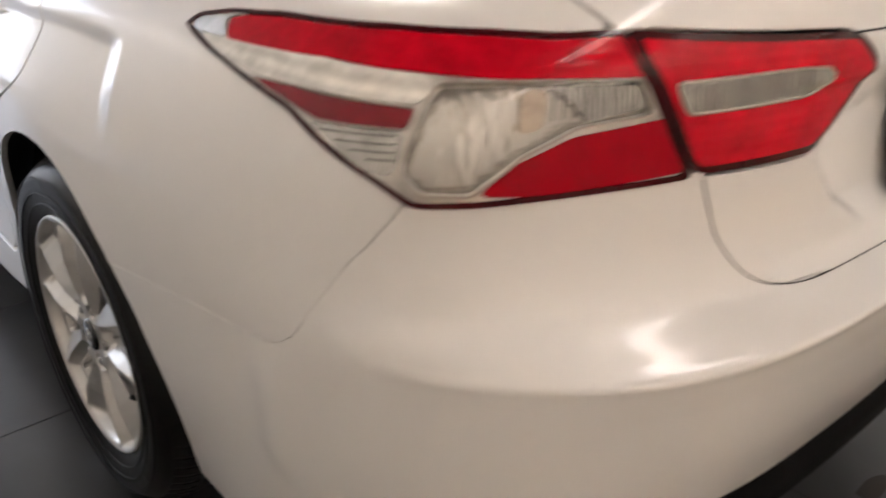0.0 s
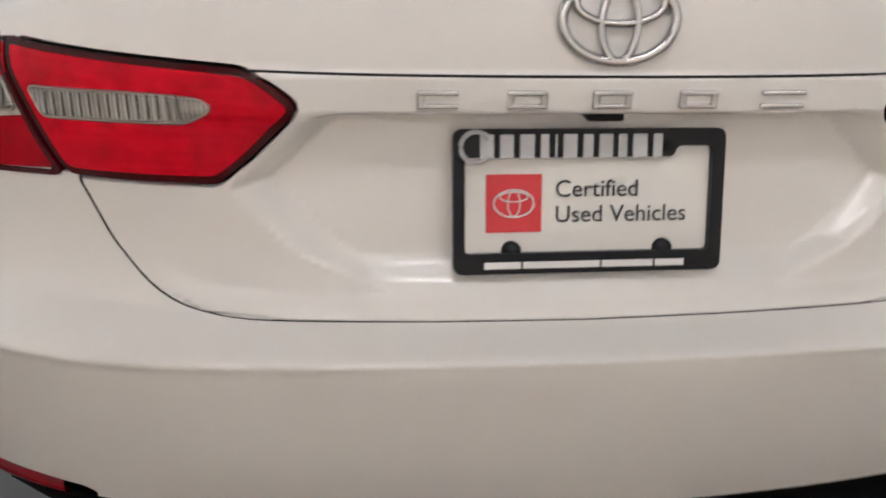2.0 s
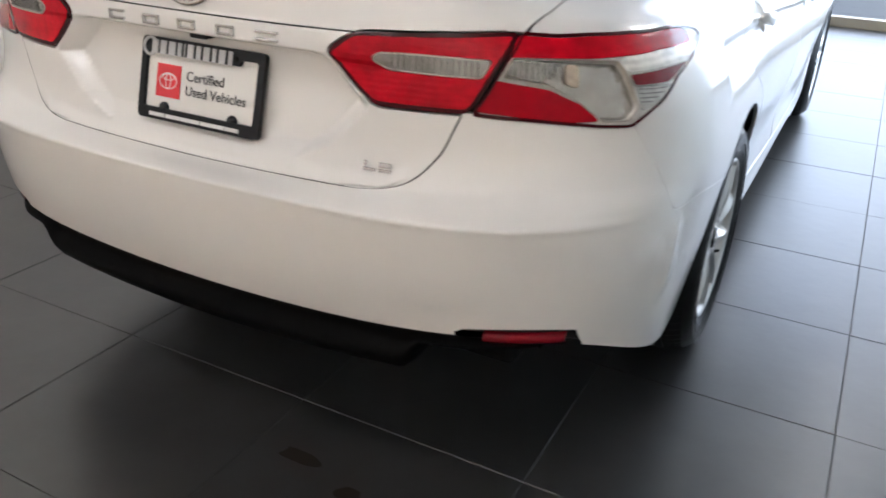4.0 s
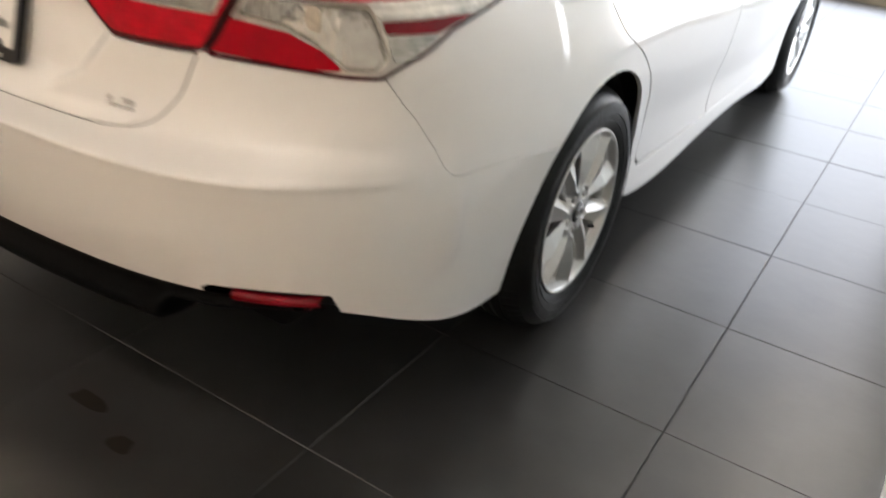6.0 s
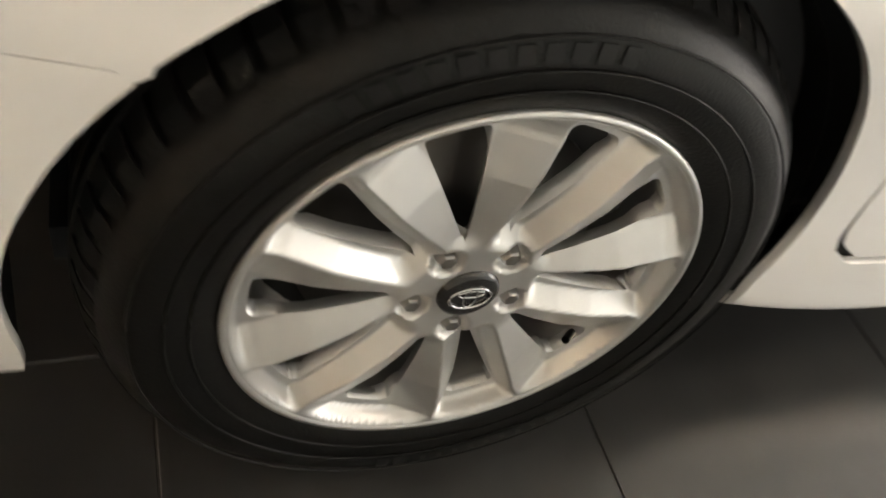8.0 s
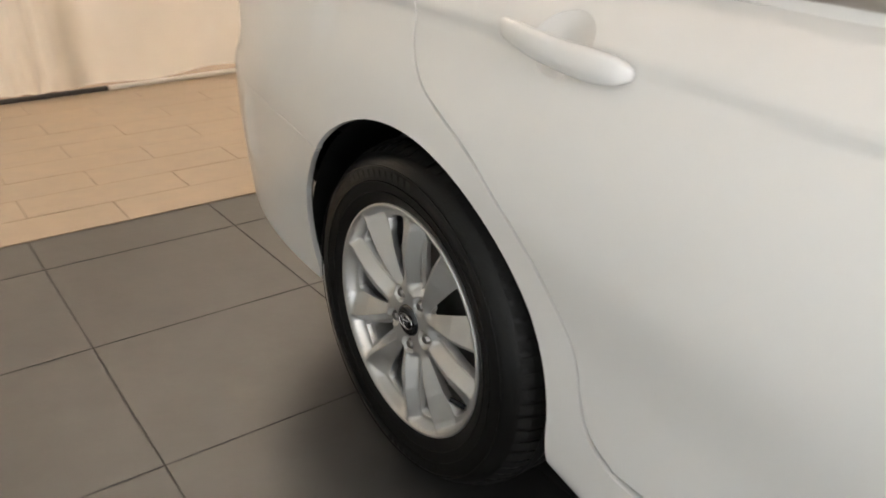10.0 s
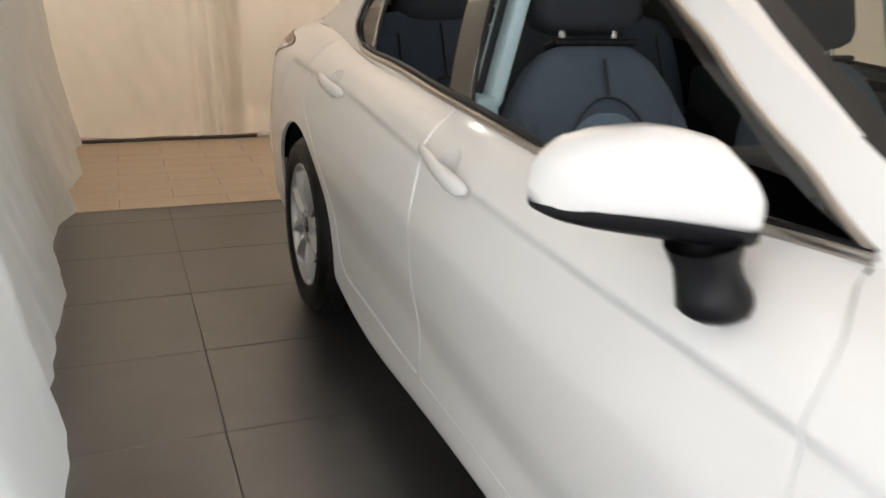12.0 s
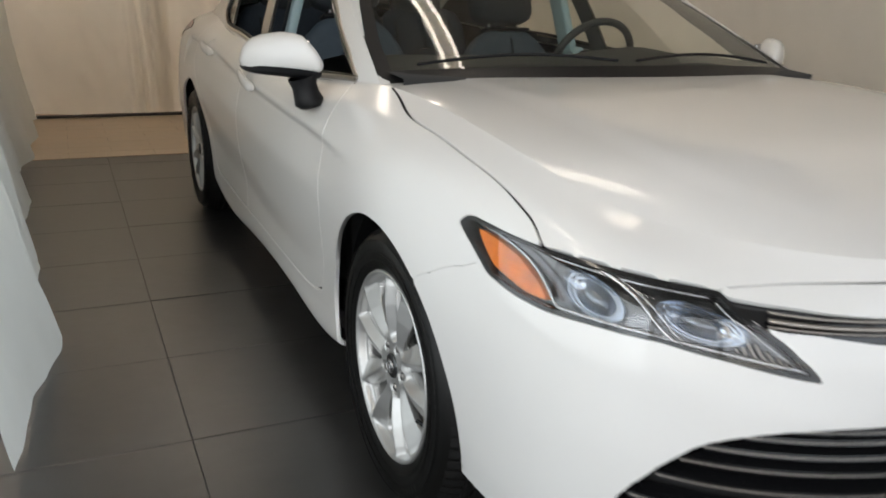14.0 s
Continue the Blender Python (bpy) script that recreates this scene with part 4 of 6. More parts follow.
            vs += [(c3[0], y1 + 0.006, c3[2] + 0.004), (c3[0], y1 + 0.008, c3[2] - 0.004), (c3[0] * 0.99, y1 - 0.035, c3[2] - 0.012), (c3[0] * 0.99, y1 - 0.035, c3[2] + 0.012)]
        for i in range(len(p) - 1):
            for j in range(4):
                fs.append((4 * i + j, 4 * i + (j + 1) % 4, 4 * i + 4 + (j + 1) % 4, 4 * i + 4 + j))
        raw("grille_slat", vs, fs, GLOSSBLACK, car, "gloss black grille slat", smooth=False)
        # satin wire stands in for the highlight on the gloss black slat
        edge_line = [(c3[0], c3[1] + 0.0085, c3[2]) for c3 in p]
        v, f = tube(edge_line, 0.0013, 4)
        raw("slat_edge", v, f, SATIN, car, "thin satin line standing for the glint along a grille slat")
    body.piece("slot_backing", GLOSSBLACK, car, poly=k(SLOT), cell=0.02, lip=0, lift=-0.015)
    for v0, v1, rad in ((0.556, 0.537, 0.0022), (0.540, 0.518, 0.0042), (0.525, 0.500, 0.0018)):
        q = k(np.stack([np.linspace(5.425, UMAX - 0.001, 30), np.linspace(v0, v1, 30)], 1))
        v, f = tube(body.f(q) - body.normal(q) * 0.006, rad, 6)
        raw("slot_strip", v, f, SATIN, car, "satin strip in the upper slot")

# black lower valance under the rear bumper
VALANCE = material("grained_black_valance", (0.0025, 0.0025, 0.0025), 0.75, 0, 0, 0.2, 60, 0.2, 700, spec=0.08)
vs, fs = [], []
us = np.linspace(-0.74, 0.74, 120)
edge = body.f(np.stack([us, np.zeros(120)], 1))
sec = [(0.006, 0.004), (0.018, -0.012), (0.022, -0.040), (0.002, -0.050), (-0.004, -0.070), (0.012, -0.095), (0.06, -0.105), (0.25, -0.115)]
for i, e in enumerate(edge):
    a = smooth(0.74, 0.60, abs(us[i]))
    deep = 0.30 + 0.70 * smooth(0.535, 0.485, abs(us[i]))
    for dy, dz in sec:
        vs.append((e[0] * (1 - 0.02 * (dy > 0.1)), e[1] + dy + 0.02 * (1 - a), min(e[2], 0.425) + dz * deep))
n = len(sec)
for i in range(119):
    for j in range(n - 1):
        fs.append((i * n + j, (i + 1) * n + j, (i + 1) * n + j + 1, i * n + j + 1))
raw("rear_valance", vs, fs, VALANCE, car, "black plastic lower valance")
UNDER = ((-0.66, 0.66, -0.84, -0.38, 0.30, 0.40), (-0.60, 0.60, -0.40, 0.40, 0.24, 0.40), (-0.80, 0.80, 0.37, 2.40, 0.19, 0.26), (-0.60, 0.60, 2.35, 3.2, 0.24, 0.60), (-0.70, 0.70, 3.12, 3.52, 0.20, 0.50))
for b6 in UNDER:
    bm = bmesh.new()
    box(bm, *b6, 0.02)
    part("underbody", bm, LINER, car, "black underbody")

def liner(yc, sx):
    vs, fs = [], []
    a = np.linspace(-0.15, math.pi + 0.15, 30)
    for i, t in enumerate(a):
        for x, r in (((0.855 if math.cos(t) > 0.1 else 0.893 if math.sin(t) > 0.2 else 0.877) if yc < 1 else 0.858, 0.371), (0.70, 0.392), (0.55, 0.39), (0.55, 0.02)):
            vs.append((sx * x, yc + r * math.cos(t), 0.325 + r * math.sin(t)))
    for i in range(29):
        for j in range(3):
            fs.append((4 * i + j, 4 * i + 4 + j, 4 * i + 5 + j, 4 * i + 1 + j))
    raw("wheelhouse", vs, fs, LINER, car, "black wheel arch liner")


for sx in (1, -1):
    liner(-0.005, sx)
    liner(2.79, sx)


# ---- wheels ----
def spoke_height(q):
    """The cast face of the wheel over its own plane: a dished hub, ten roofed spokes with a sharp ridge, a flat outer band."""
    y, z = q[:, 0], q[:, 1]
    r = np.hypot(y, z)
    ang = np.degrees(np.arctan2(-y, z))
    k = np.round((ang - SPOKE0) / 36)
    off = ang - SPOKE0 - 36 * k
    odd = np.where(np.mod(k, 2) == 0, 1.0, -1.0)
    d = np.radians(off) * r
    base = np.interp(r, [0.03, 0.05, 0.075, 0.11, 0.15, 0.195, 0.202, 0.225], [0.000, 0.001, 0.004, 0.010, 0.014, 0.0125, 0.0115, 0.0125])
    ridge = odd * np.interp(r, [0.05, 0.20], [-0.008, 0.017])
    e = d - ridge
    drop = np.minimum(np.where(e * odd > 0, 1.25, 0.46) * np.abs(e), 0.021)
    x = base + 0.002 - drop * smooth(0.060, 0.085, r) * smooth(0.2222, 0.2115, r)
    # lug pockets at the foot of every second spoke
    for i in range(5):
        a = math.radians(SPOKE0 + 72 * i)
        dist = np.hypot(y + 0.0545 * math.sin(a), z - 0.0545 * math.cos(a))
        x = x - 0.012 * smooth(0.0185, 0.0135, dist)
    return np.stack([x, y, z], 1)


SPOKE0 = 34.0


def polar(r, deg):
    return (-r * math.sin(math.radians(deg)), r * math.cos(math.radians(deg)))


TREAD = material("tyre_tread", (0.009, 0.0087, 0.0085), 0.7, 0, 0, 0.2, 60, 0.4, 200, spec=0.25)
MARK = material("moulded_rubber_marks", (0.008, 0.0078, 0.0075), 0.3, spec=0.3)
LUGM = material("lug_nut_steel", (0.30, 0.29, 0.28), 0.3, 0.9)
HUB = material("wheel_hub_dark", (0.03, 0.03, 0.03), 0.5, 0.5)
DISC = material("brake_disc_steel", (0.10, 0.095, 0.09), 0.45, 0.8, 0, 0.2, 30)
None


def make_wheel():
    root = new("wheel")
    root.parent = car
    prof = [(0.212, 0.004), (0.2215, 0.011), (0.234, 0.0165), (0.243, 0.0198), (0.264, 0.0235), (0.285, 0.0235), (0.292, 0.0195), (0.302, 0.0125), (0.312, 0.000), (0.319, -0.013), (0.3245, -0.03), (0.3275, -0.06), (0.328, -0.09), (0.3275, -0.13), (0.325, -0.165), (0.315, -0.19), (0.27, -0.20), (0.222, -0.19)]
    v, f = lathe(prof, 120)
    tyre = raw("tyre", v, f, RUBBER, root, "black rubber tyre")
    # tread: shoulder blocks round the outer edge and two ribs
    vs, fs = [], []
    for i in range(72):
        a, b = 2 * math.pi * i / 72, 2 * math.pi * (i + 0.72) / 72
        o = len(vs)
        for t in (a, b):
            for r, x in ((0.3125, 0.0005), (0.3225, -0.018), (0.3285, -0.042), (0.3265, -0.045)):
                vs.append((x, r * math.cos(t), r * math.sin(t)))
        for j in range(3):
            fs.append((o + j, o + j + 1, o + 5 + j, o + 4 + j))
        fs += [(o, o + 1, o + 2, o + 3), (o + 7, o + 6, o + 5, o + 4)]
    raw("tread_shoulder", vs, fs, TREAD, tyre, smooth=False)
    for x0 in (-0.058, -0.092, -0.126):
        v, f = lathe([(0.327, x0 + 0.012), (0.3305, x0 + 0.010), (0.3305, x0 - 0.010), (0.327, x0 - 0.012)], 80)
        raw("tread_rib", v, f, TREAD, tyre, smooth=False)
    # raised marks on the sidewall
    for base in (12.0, 192.0):
        for i in range(11):
            c = base + (5 - i) * 4.0
            vs = [(0.0252 if r < 0.28 else 0.0250, *polar(r, c + d)) for d, r in ((1.35, 0.2705), (-1.35, 0.2705), (-1.0, 0.2865), (1.7, 0.2865))]
            raw("sidewall_mark", vs, [(0, 1, 2, 3)], MARK, tyre, smooth=False)
    for rr, xx in ((0.2915, 0.0242), (0.2640, 0.0247), (0.2445, 0.0212)):
        v, f = tube([(xx, *polar(rr, t)) for t in np.linspace(0, 360, 90, endpoint=False)], 0.0011, 5, True)
        raw("sidewall_ring", v, f, RUBBER, tyre)
    rimp = [(0.2205, -0.004), (0.2285, 0.006), (0.2302, 0.012), (0.2290, 0.0160), (0.2245, 0.0165), (0.2215, 0.0125)]
    v, f = lathe(rimp, 120)
    rim = raw("rim", v, f, ALLOY, root, "silver alloy rim")
    v, f = lathe([(0.2165, -0.010), (0.2140, -0.022), (0.2100, -0.032), (0.2085, -0.05), (0.2080, -0.09), (0.210, -0.18)], 100)
    raw("rim_barrel", v, f, ALLOY, rim)
    cast = Surface(spoke_height, (-0.24, -0.24), (0.24, 0.24))
    ringo = np.array([polar(0.2222, t) for t in np.linspace(0, 360, 120, endpoint=False)])
    ringi = np.array([polar(0.2035, t) for t in np.linspace(0, 360, 120, endpoint=False)])
    cast.piece("outer_band", ALLOY, rim, poly=ringo, holes=[ringi], cell=0.003, gap=0, lip=0.016)
    # half width of the windows between the spokes, in degrees
    WR = [0.076, 0.080, 0.086, 0.100, 0.120, 0.150, 0.191, 0.198, 0.2022, 0.2040]
    WH = [0.0, 1.6, 2.7, 4.0, 5.2, 6.6, 8.0, 7.9, 6.6, 4.8]
    for i in range(10):
        c = SPOKE0 + 36 * i
        one = [polar(0.064, c + 18)] + [polar(r, c + 18 - h) for r, h in zip(WR, WH)]
        two = [polar(0.064, c - 18)] + [polar(r, c - 18 + h) for r, h in zip(WR, WH)]
        cap = [polar(0.2040, c + t) for t in np.linspace(12, -12, 7)]
        foot = [polar(0.064, c + t) for t in np.linspace(-13, 13, 5)]
        cast.piece("spoke", ALLOY, root, poly=np.array(one + cap + two[::-1] + foot), cell=0.0028, gap=0, lip=0.018)
    hubo = np.array([polar(0.0645, t) for t in np.linspace(0, 360, 60, endpoint=False)])
    hubi = np.array([polar(0.031, t) for t in np.linspace(0, 360, 40, endpoint=False)])
    hub = cast.piece("hub", ALLOY, root, poly=hubo, holes=[hubi], cell=0.0032, gap=0, lip=0.02)
    for i in range(5):
        y, z = polar(0.0545, SPOKE0 + 72 * i)
        v, f = lathe([(0.0001, 0.0030), (0.0075, 0.0024), (0.0092, 0.0004), (0.0112, -0.004), (0.0112, -0.014)], 6)
        raw("lug_nut", [(p[0], p[1] + y, p[2] + z) for p in v], f, LUGM, hub, smooth=False)
    v, f = lathe([(0.0001, 0.0085), (0.026, 0.008), (0.0300, 0.0065), (0.0322, 0.000)], 40)
    cap = raw("centre_cap", v, f, GLOSSBLACK, hub, "black centre cap with silver oval badge")
    a = np.linspace(0, 2 * np.pi, 40, endpoint=False)
    for ry, rz, oy, oz, rad in ((0.021, 0.0145, 0, 0, 0.0016), (0.0065, 0.0135, 0, 0.0005, 0.0012), (0.0135, 0.0045, 0, 0.006, 0.0012)):
        v, f = tube([(0.0092, oy + ry * math.cos(t), oz + rz * math.sin(t)) for t in a], rad, 5, True)
        raw("badge_oval", v, f, CHROME, cap)
    v, f = lathe([(0.0001, -0.062), (0.15, -0.062), (0.15, -0.075), (0.0001, -0.075)], 48)
    raw("brake_disc", v, f, DISC, root)
    v, f = lathe([(0.192, -0.11), (0.0001, -0.112)], 32)
    raw("backing_plate", v, f, HUB, root)
    a = math.radians(235)
    v, f = tube([(-0.012, -0.190 * math.sin(a), 0.190 * math.cos(a)), (0.006, -0.165 * math.sin(a), 0.165 * math.cos(a))], 0.0045, 8)
    raw("valve_stem", v, f, BLACK, root)
    return root


w0 = make_wheel()
# the visible alloy is a little smaller than its rim's nominal size
for ob in w0.children:
    if ob.name.split(".")[0] in ("rim", "spoke", "hub"):
        for o2 in (ob, *ob.children, *[c for k in ob.children for c in k.children]):
            for v in o2.data.vertices:
                v.co.y, v.co.z = v.co.y * 0.965, v.co.z * 0.965
w0.matrix_basis = pose(0.887, 0.0, 0.3255)
copy_thing(w0, pose(0.885, 2.824, 0.3255, 13, 0, 0))
copy_thing(w0, pose(-0.885, 0.0, 0.3255, 20, 0, 180))
copy_thing(w0, pose(-0.885, 2.824, 0.3255, 40, 0, 180))

# ---- badges, plate, handles, mirrors ----
def rear_point(x, z, lift=0.0):
    q = on_rear([(abs(x), z)]) * ((1 if x >= 0 else -1), 1)
    return body.f(q)[0] + body.normal(q)[0] * lift, body.normal(q)[0]


def oval(cx, cz, rx, rz, rad, lift, mat, name, parent, n=48, y_at=None):
    pts = []
    for t in np.linspace(0, 2 * np.pi, n, endpoint=False):
        pts.append(rear_point(cx + rx * math.cos(t), cz + rz * math.sin(t), lift)[0])
    v, f = tube(pts, rad, 8, True)
    return raw(name, v, f, mat, parent)


badge = oval(0.008, 1.014, 0.060, 0.041, 0.0058, 0.006, CHROME, "oval_badge", car)
tagged(badge, "chrome oval badge on the trunk lid")
oval(0.008, 1.010, 0.019, 0.036, 0.0045, 0.007, CHROME, "badge_upright", badge)
oval(0.008, 1.030, 0.046, 0.020, 0.0042, 0.007, CHROME, "badge_crossbar", badge)
# the model name as plain chrome bars
for cx, w in ((-0.178, 0.042), (-0.085, 0.042), (0.006, 0.042), (0.100, 0.042), (0.195, 0.050)):
    bm = bmesh.new()
    p, nrm = rear_point(cx, 0.9355, 0.002)
    mm = Matrix.Translation(p) @ (-Vector(nrm)).to_track_quat("Y", "Z").to_matrix().to_4x4()
    box(bm, -w / 2, w / 2, -0.003, 0.004, 0.0045, 0.0095, 0.0012, mm)
    box(bm, -w / 2, w / 2, -0.003, 0.004, -0.0095, -0.0045, 0.0012, mm)
    if cx < 0.15:
        box(bm, -w / 2, -w / 2 + 0.007, -0.0028, 0.004, -0.0085, 0.0085, 0.001, mm)
        if cx > -0.1:
            box(bm, w / 2 - 0.007, w / 2, -0.0028, 0.004, -0.0085, 0.0085, 0.001, mm)
    part("badge_bar", bm, CHROME, lid, "chrome model badge")
for cx in (0.404, 0.434):
    bm = bmesh.new()
    p, nrm = rear_point(cx, 0.728, 0.002)
    mm = Matrix.Translation(p) @ (-Vector(nrm)).to_track_quat("Y", "Z").to_matrix().to_4x4()
    box(bm, -0.012, 0.012, -0.003, 0.004, -0.009, -0.003, 0.001, mm)
    box(bm, -0.012, -0.006 if cx < 0.42 else 0.012, -0.003, 0.004, 0.0, 0.009, 0.001, mm)
    part("trim_badge", bm, CHROME, lid, "chrome trim badge")
# seam above the badge strip, and the lid button under it
q = np.stack([np.linspace(-0.372, 0.372, 60), np.full(60, 0.0)], 1)
line = [rear_point(x, 0.9585 + 0.002 * (x / 0.37) ** 2, 0.0003)[0] for x in np.linspace(-0.372, 0.372, 60)]
v, f = tube(line, 0.0016, 5)
raw("strip_seam", v, f, GAP, lid)
bm = bmesh.new()
box(bm, -0.012, 0.030, -0.968, -0.93, 0.905, 0.914, 0.003)
part("lid_button", bm, BLACK, lid)

PLATE = material("plate_white", (0.80, 0.79, 0.76), 0.35, 0, 0.3, 0.02, 20)
PLATE_RED = material("plate_red", (0.62, 0.03, 0.04), 0.4, 0, 0.2)
INK = material("dark_ink", (0.05, 0.05, 0.055), 0.5)
SILVERINK = material("silver_print", (0.55, 0.56, 0.58), 0.4, 0.2)
WHITEINK = material("white_print", (0.8, 0.8, 0.8), 0.5)
FRAMEBLK = material("plate_frame_black", (0.006, 0.0065, 0.009), 0.35, 0, 0, spec=0.3)
lean = math.degrees(math.atan2(0.044, 0.150))
pm = pose(0.001, -0.962, 0.811, -lean + 1, 0, 0)
plate = thing("license_plate", "white dealer plate in a black plastic frame on the trunk lid", "plate", pm)


def flat(name, x0, x1, z0, z1, y, mat, parent, label="", bevel=0.0):
    bm = bmesh.new()
    box(bm, x0, x1, y, y + 0.003, z0, z1, bevel)
    return part(name, bm, mat, parent, label)


flat("plate_sheet", -0.15, 0.15, -0.074, 0.074, 0.001, PLATE, plate)
outer = rounded([(-0.157, -0.082), (0.157, -0.082), (0.157, 0.082), (-0.157, 0.082)], 0.012, 5)
inner = rounded([(-0.144, -0.058), (0.142, -0.058), (0.142, 0.062), (0.10, 0.062), (0.096, 0.050), (-0.144, 0.050)], 0.006, 5)
bm = bmesh.new()
ov = [[bm.verts.new((x, y, z)) for x, z in outer] for y in (-0.008, 0.004)]
iv = [[bm.verts.new((x, y, z)) for x, z in inner] for y in (-0.008, 0.004)]
oe = [bm.edges.new((ov[0][i - 1], ov[0][i])) for i in range(len(outer))] + [bm.edges.new((iv[0][i - 1], iv[0][i])) for i in range(len(inner))]
bmesh.ops.triangle_fill(bm, edges=oe, use_beauty=True)
for loop in (ov, iv):
    for i in range(len(loop[0])):
        bm.faces.new((loop[0][i - 1], loop[0][i], loop[1][i], loop[1][i - 1]))
bmesh.ops.recalc_face_normals(bm, faces=bm.faces)
part("plate_frame", bm, FRAMEBLK, plate, "black plastic plate frame")
for x, z in ((-0.090, -0.056), (0.088, -0.056)):
    v, f = lathe([(0.0001, 0.0), (0.0105, 0.0), (0.0115, 0.002), (0.0115, 0.006)], 24, "Z")
    tab = raw("frame_tab", [(p[0] + x, -0.0065 + p[2], p[1] + z) for p in v], f, FRAMEBLK, plate)
    v, f = lathe([(0.0001, 0.0), (0.005, 0.0005), (0.006, 0.003)], 16, "Z")
    raw("screw", [(p[0] + x, -0.0085 + p[2], p[1] + z + 0.002) for p in v], f, HUB, plate)
for x in (-0.090, 0.088):
    v, f = lathe([(0.0001, 0.0), (0.006, 0.0005), (0.007, 0.003)], 16, "Z")
    raw("screw", [(p[0] + x, -0.0095 + p[2], p[1] + 0.062) for p in v], f, GAP, plate)
# dealer name and address stay plain bars
x = -0.128
bm = bmesh.new()
v, f = tube([(-0.132 + 0.017 * math.cos(t), -0.0105, 0.062 + 0.017 * math.sin(t)) for t in np.linspace(0.6, 5.7, 24)], 0.003, 6)
raw("dealer_mark", v, f, SILVERINK, plate)
for i, w in enumerate((0.020, 0.020, 0.021, 0.014, 0.007, 0.020, 0.016, 0.020, 0.014, 0.021, 0.015)):
    flat("dealer_bar", x, x + w - 0.004, 0.049, 0.076, -0.0118, SILVERINK, plate, bevel=0.0012)
    x += w + 0.0025
for x0, x1 in ((-0.122, -0.080), (-0.077, 0.012), (0.015, 0.075), (0.078, 0.112)):
    flat("address_bar", x0, x1, -0.0755, -0.0680, -0.0105, WHITEINK, plate)
flat("red_square", -0.119, -0.055, -0.035, 0.031, -0.0006, PLATE_RED, plate, "red logo square")
a = np.linspace(0, 2 * np.pi, 48, endpoint=False)
for rx, rz, cz, rad in ((0.023, 0.0155, -0.002, 0.0012), (0.007, 0.0145, -0.002, 0.0009), (0.016, 0.0055, 0.0055, 0.0009)):
    v, f = tube([(-0.087 + rx * math.cos(t), -0.001, cz + rz * math.sin(t)) for t in a], rad, 5, True)
    raw("logo_oval", v, f, WHITEINK, plate)


def words(text, size, m, mat, parent, name="lettering"):
    cu = bpy.data.curves.new(name, "FONT")
    cu.body, cu.size, cu.extrude = text, size, 0.0004
    ob = bpy.data.objects.new(name, cu)
    scene.collection.objects.link(ob)
    me = bpy.data.meshes.new_from_object(ob.evaluated_get(bpy.context.evaluated_depsgraph_get()))
    bpy.data.objects.remove(ob)
    me.materials.append(mat)
    o2 = new(name, me)
    o2.parent = parent
    o2.matrix_local = m
    return o2


bpy.context.view_layer.update()
words("Certified", 0.0275, pose(-0.040, -0.0012, 0.005, 90, 0, 0), INK, plate)
words("Used Vehicles", 0.0275, pose(-0.040, -0.0012, -0.024, 90, 0, 0), INK, plate)


# door handles: a grip over a dished cup
def door_handle(y0, y1, z0, z1, sx):
    n = 16
    q = on_side(np.stack([np.linspace(y0, y1, n), np.linspace(z0, z1, n)], 1)) * (sx, 1)
    P, N = body.f(q), body.normal(q)
    vs, fs = [], []
    for i in range(n):
        t = i / (n - 1)
        h = 0.0125 + 0.006 * math.sin(math.pi * t) + 0.004 * smooth(0.5, 0.8, t) * smooth(1.05, 0.85, t)
        if i in (0, n - 1):
            h *= 0.55
        d = 0.009 + 0.016 * math.sin(math.pi * min(1, max(0, t))) ** 0.5
        c = P[i] + N[i] * d
        th = 0.012 if 0 < i < n - 1 else 0.005
        up = np.array((0, 0, 1.0))
        for k in range(10):
            a = 2 * math.pi * k / 10
            ca, sa = math.cos(a), math.sin(a)
            vs.append(c + N[i] * th * np.sign(ca) * abs(ca) ** 0.7 + up * h * np.sign(sa) * abs(sa) ** 0.7)
    for i in range(n - 1):
        for k in range(10):
            fs.append((10 * i + k, 10 * i + (k + 1) % 10, 10 * i + 10 + (k + 1) % 10, 10 * i + 10 + k))
    fs += [tuple(range(9, -1, -1)), tuple(range(10 * n - 10, 10 * n))]
    grip = raw("door_handle", vs, fs, PAINT, car, "white pull handle")
    # dished cup behind the grip, let into the door skin
    ring = [handle_cup(y0, y1, z0, z1, r) * (sx, 1) for r in (1.12, 0.95, 0.7, 0.35)]
    vs, fs = [], []
    for q2, d in zip(ring, (-0.0012, -0.005, -0.011, -0.0135)):
        vs += list(body.f(q2) + body.normal(q2) * d)
    for j in range(3):
        for i in range(40):
            k = (i + 1) % 40
            fs.append((40 * j + i, 40 * j + k, 40 * j + 40 + k, 40 * j + 40 + i))
    fs.append(tuple(120 + i for i in range(40)))
    raw("handle_cup", vs, fs, PAINT, grip)


for sx in (1, -1):
    for h in HANDLES:
        door_handle(*h, sx)


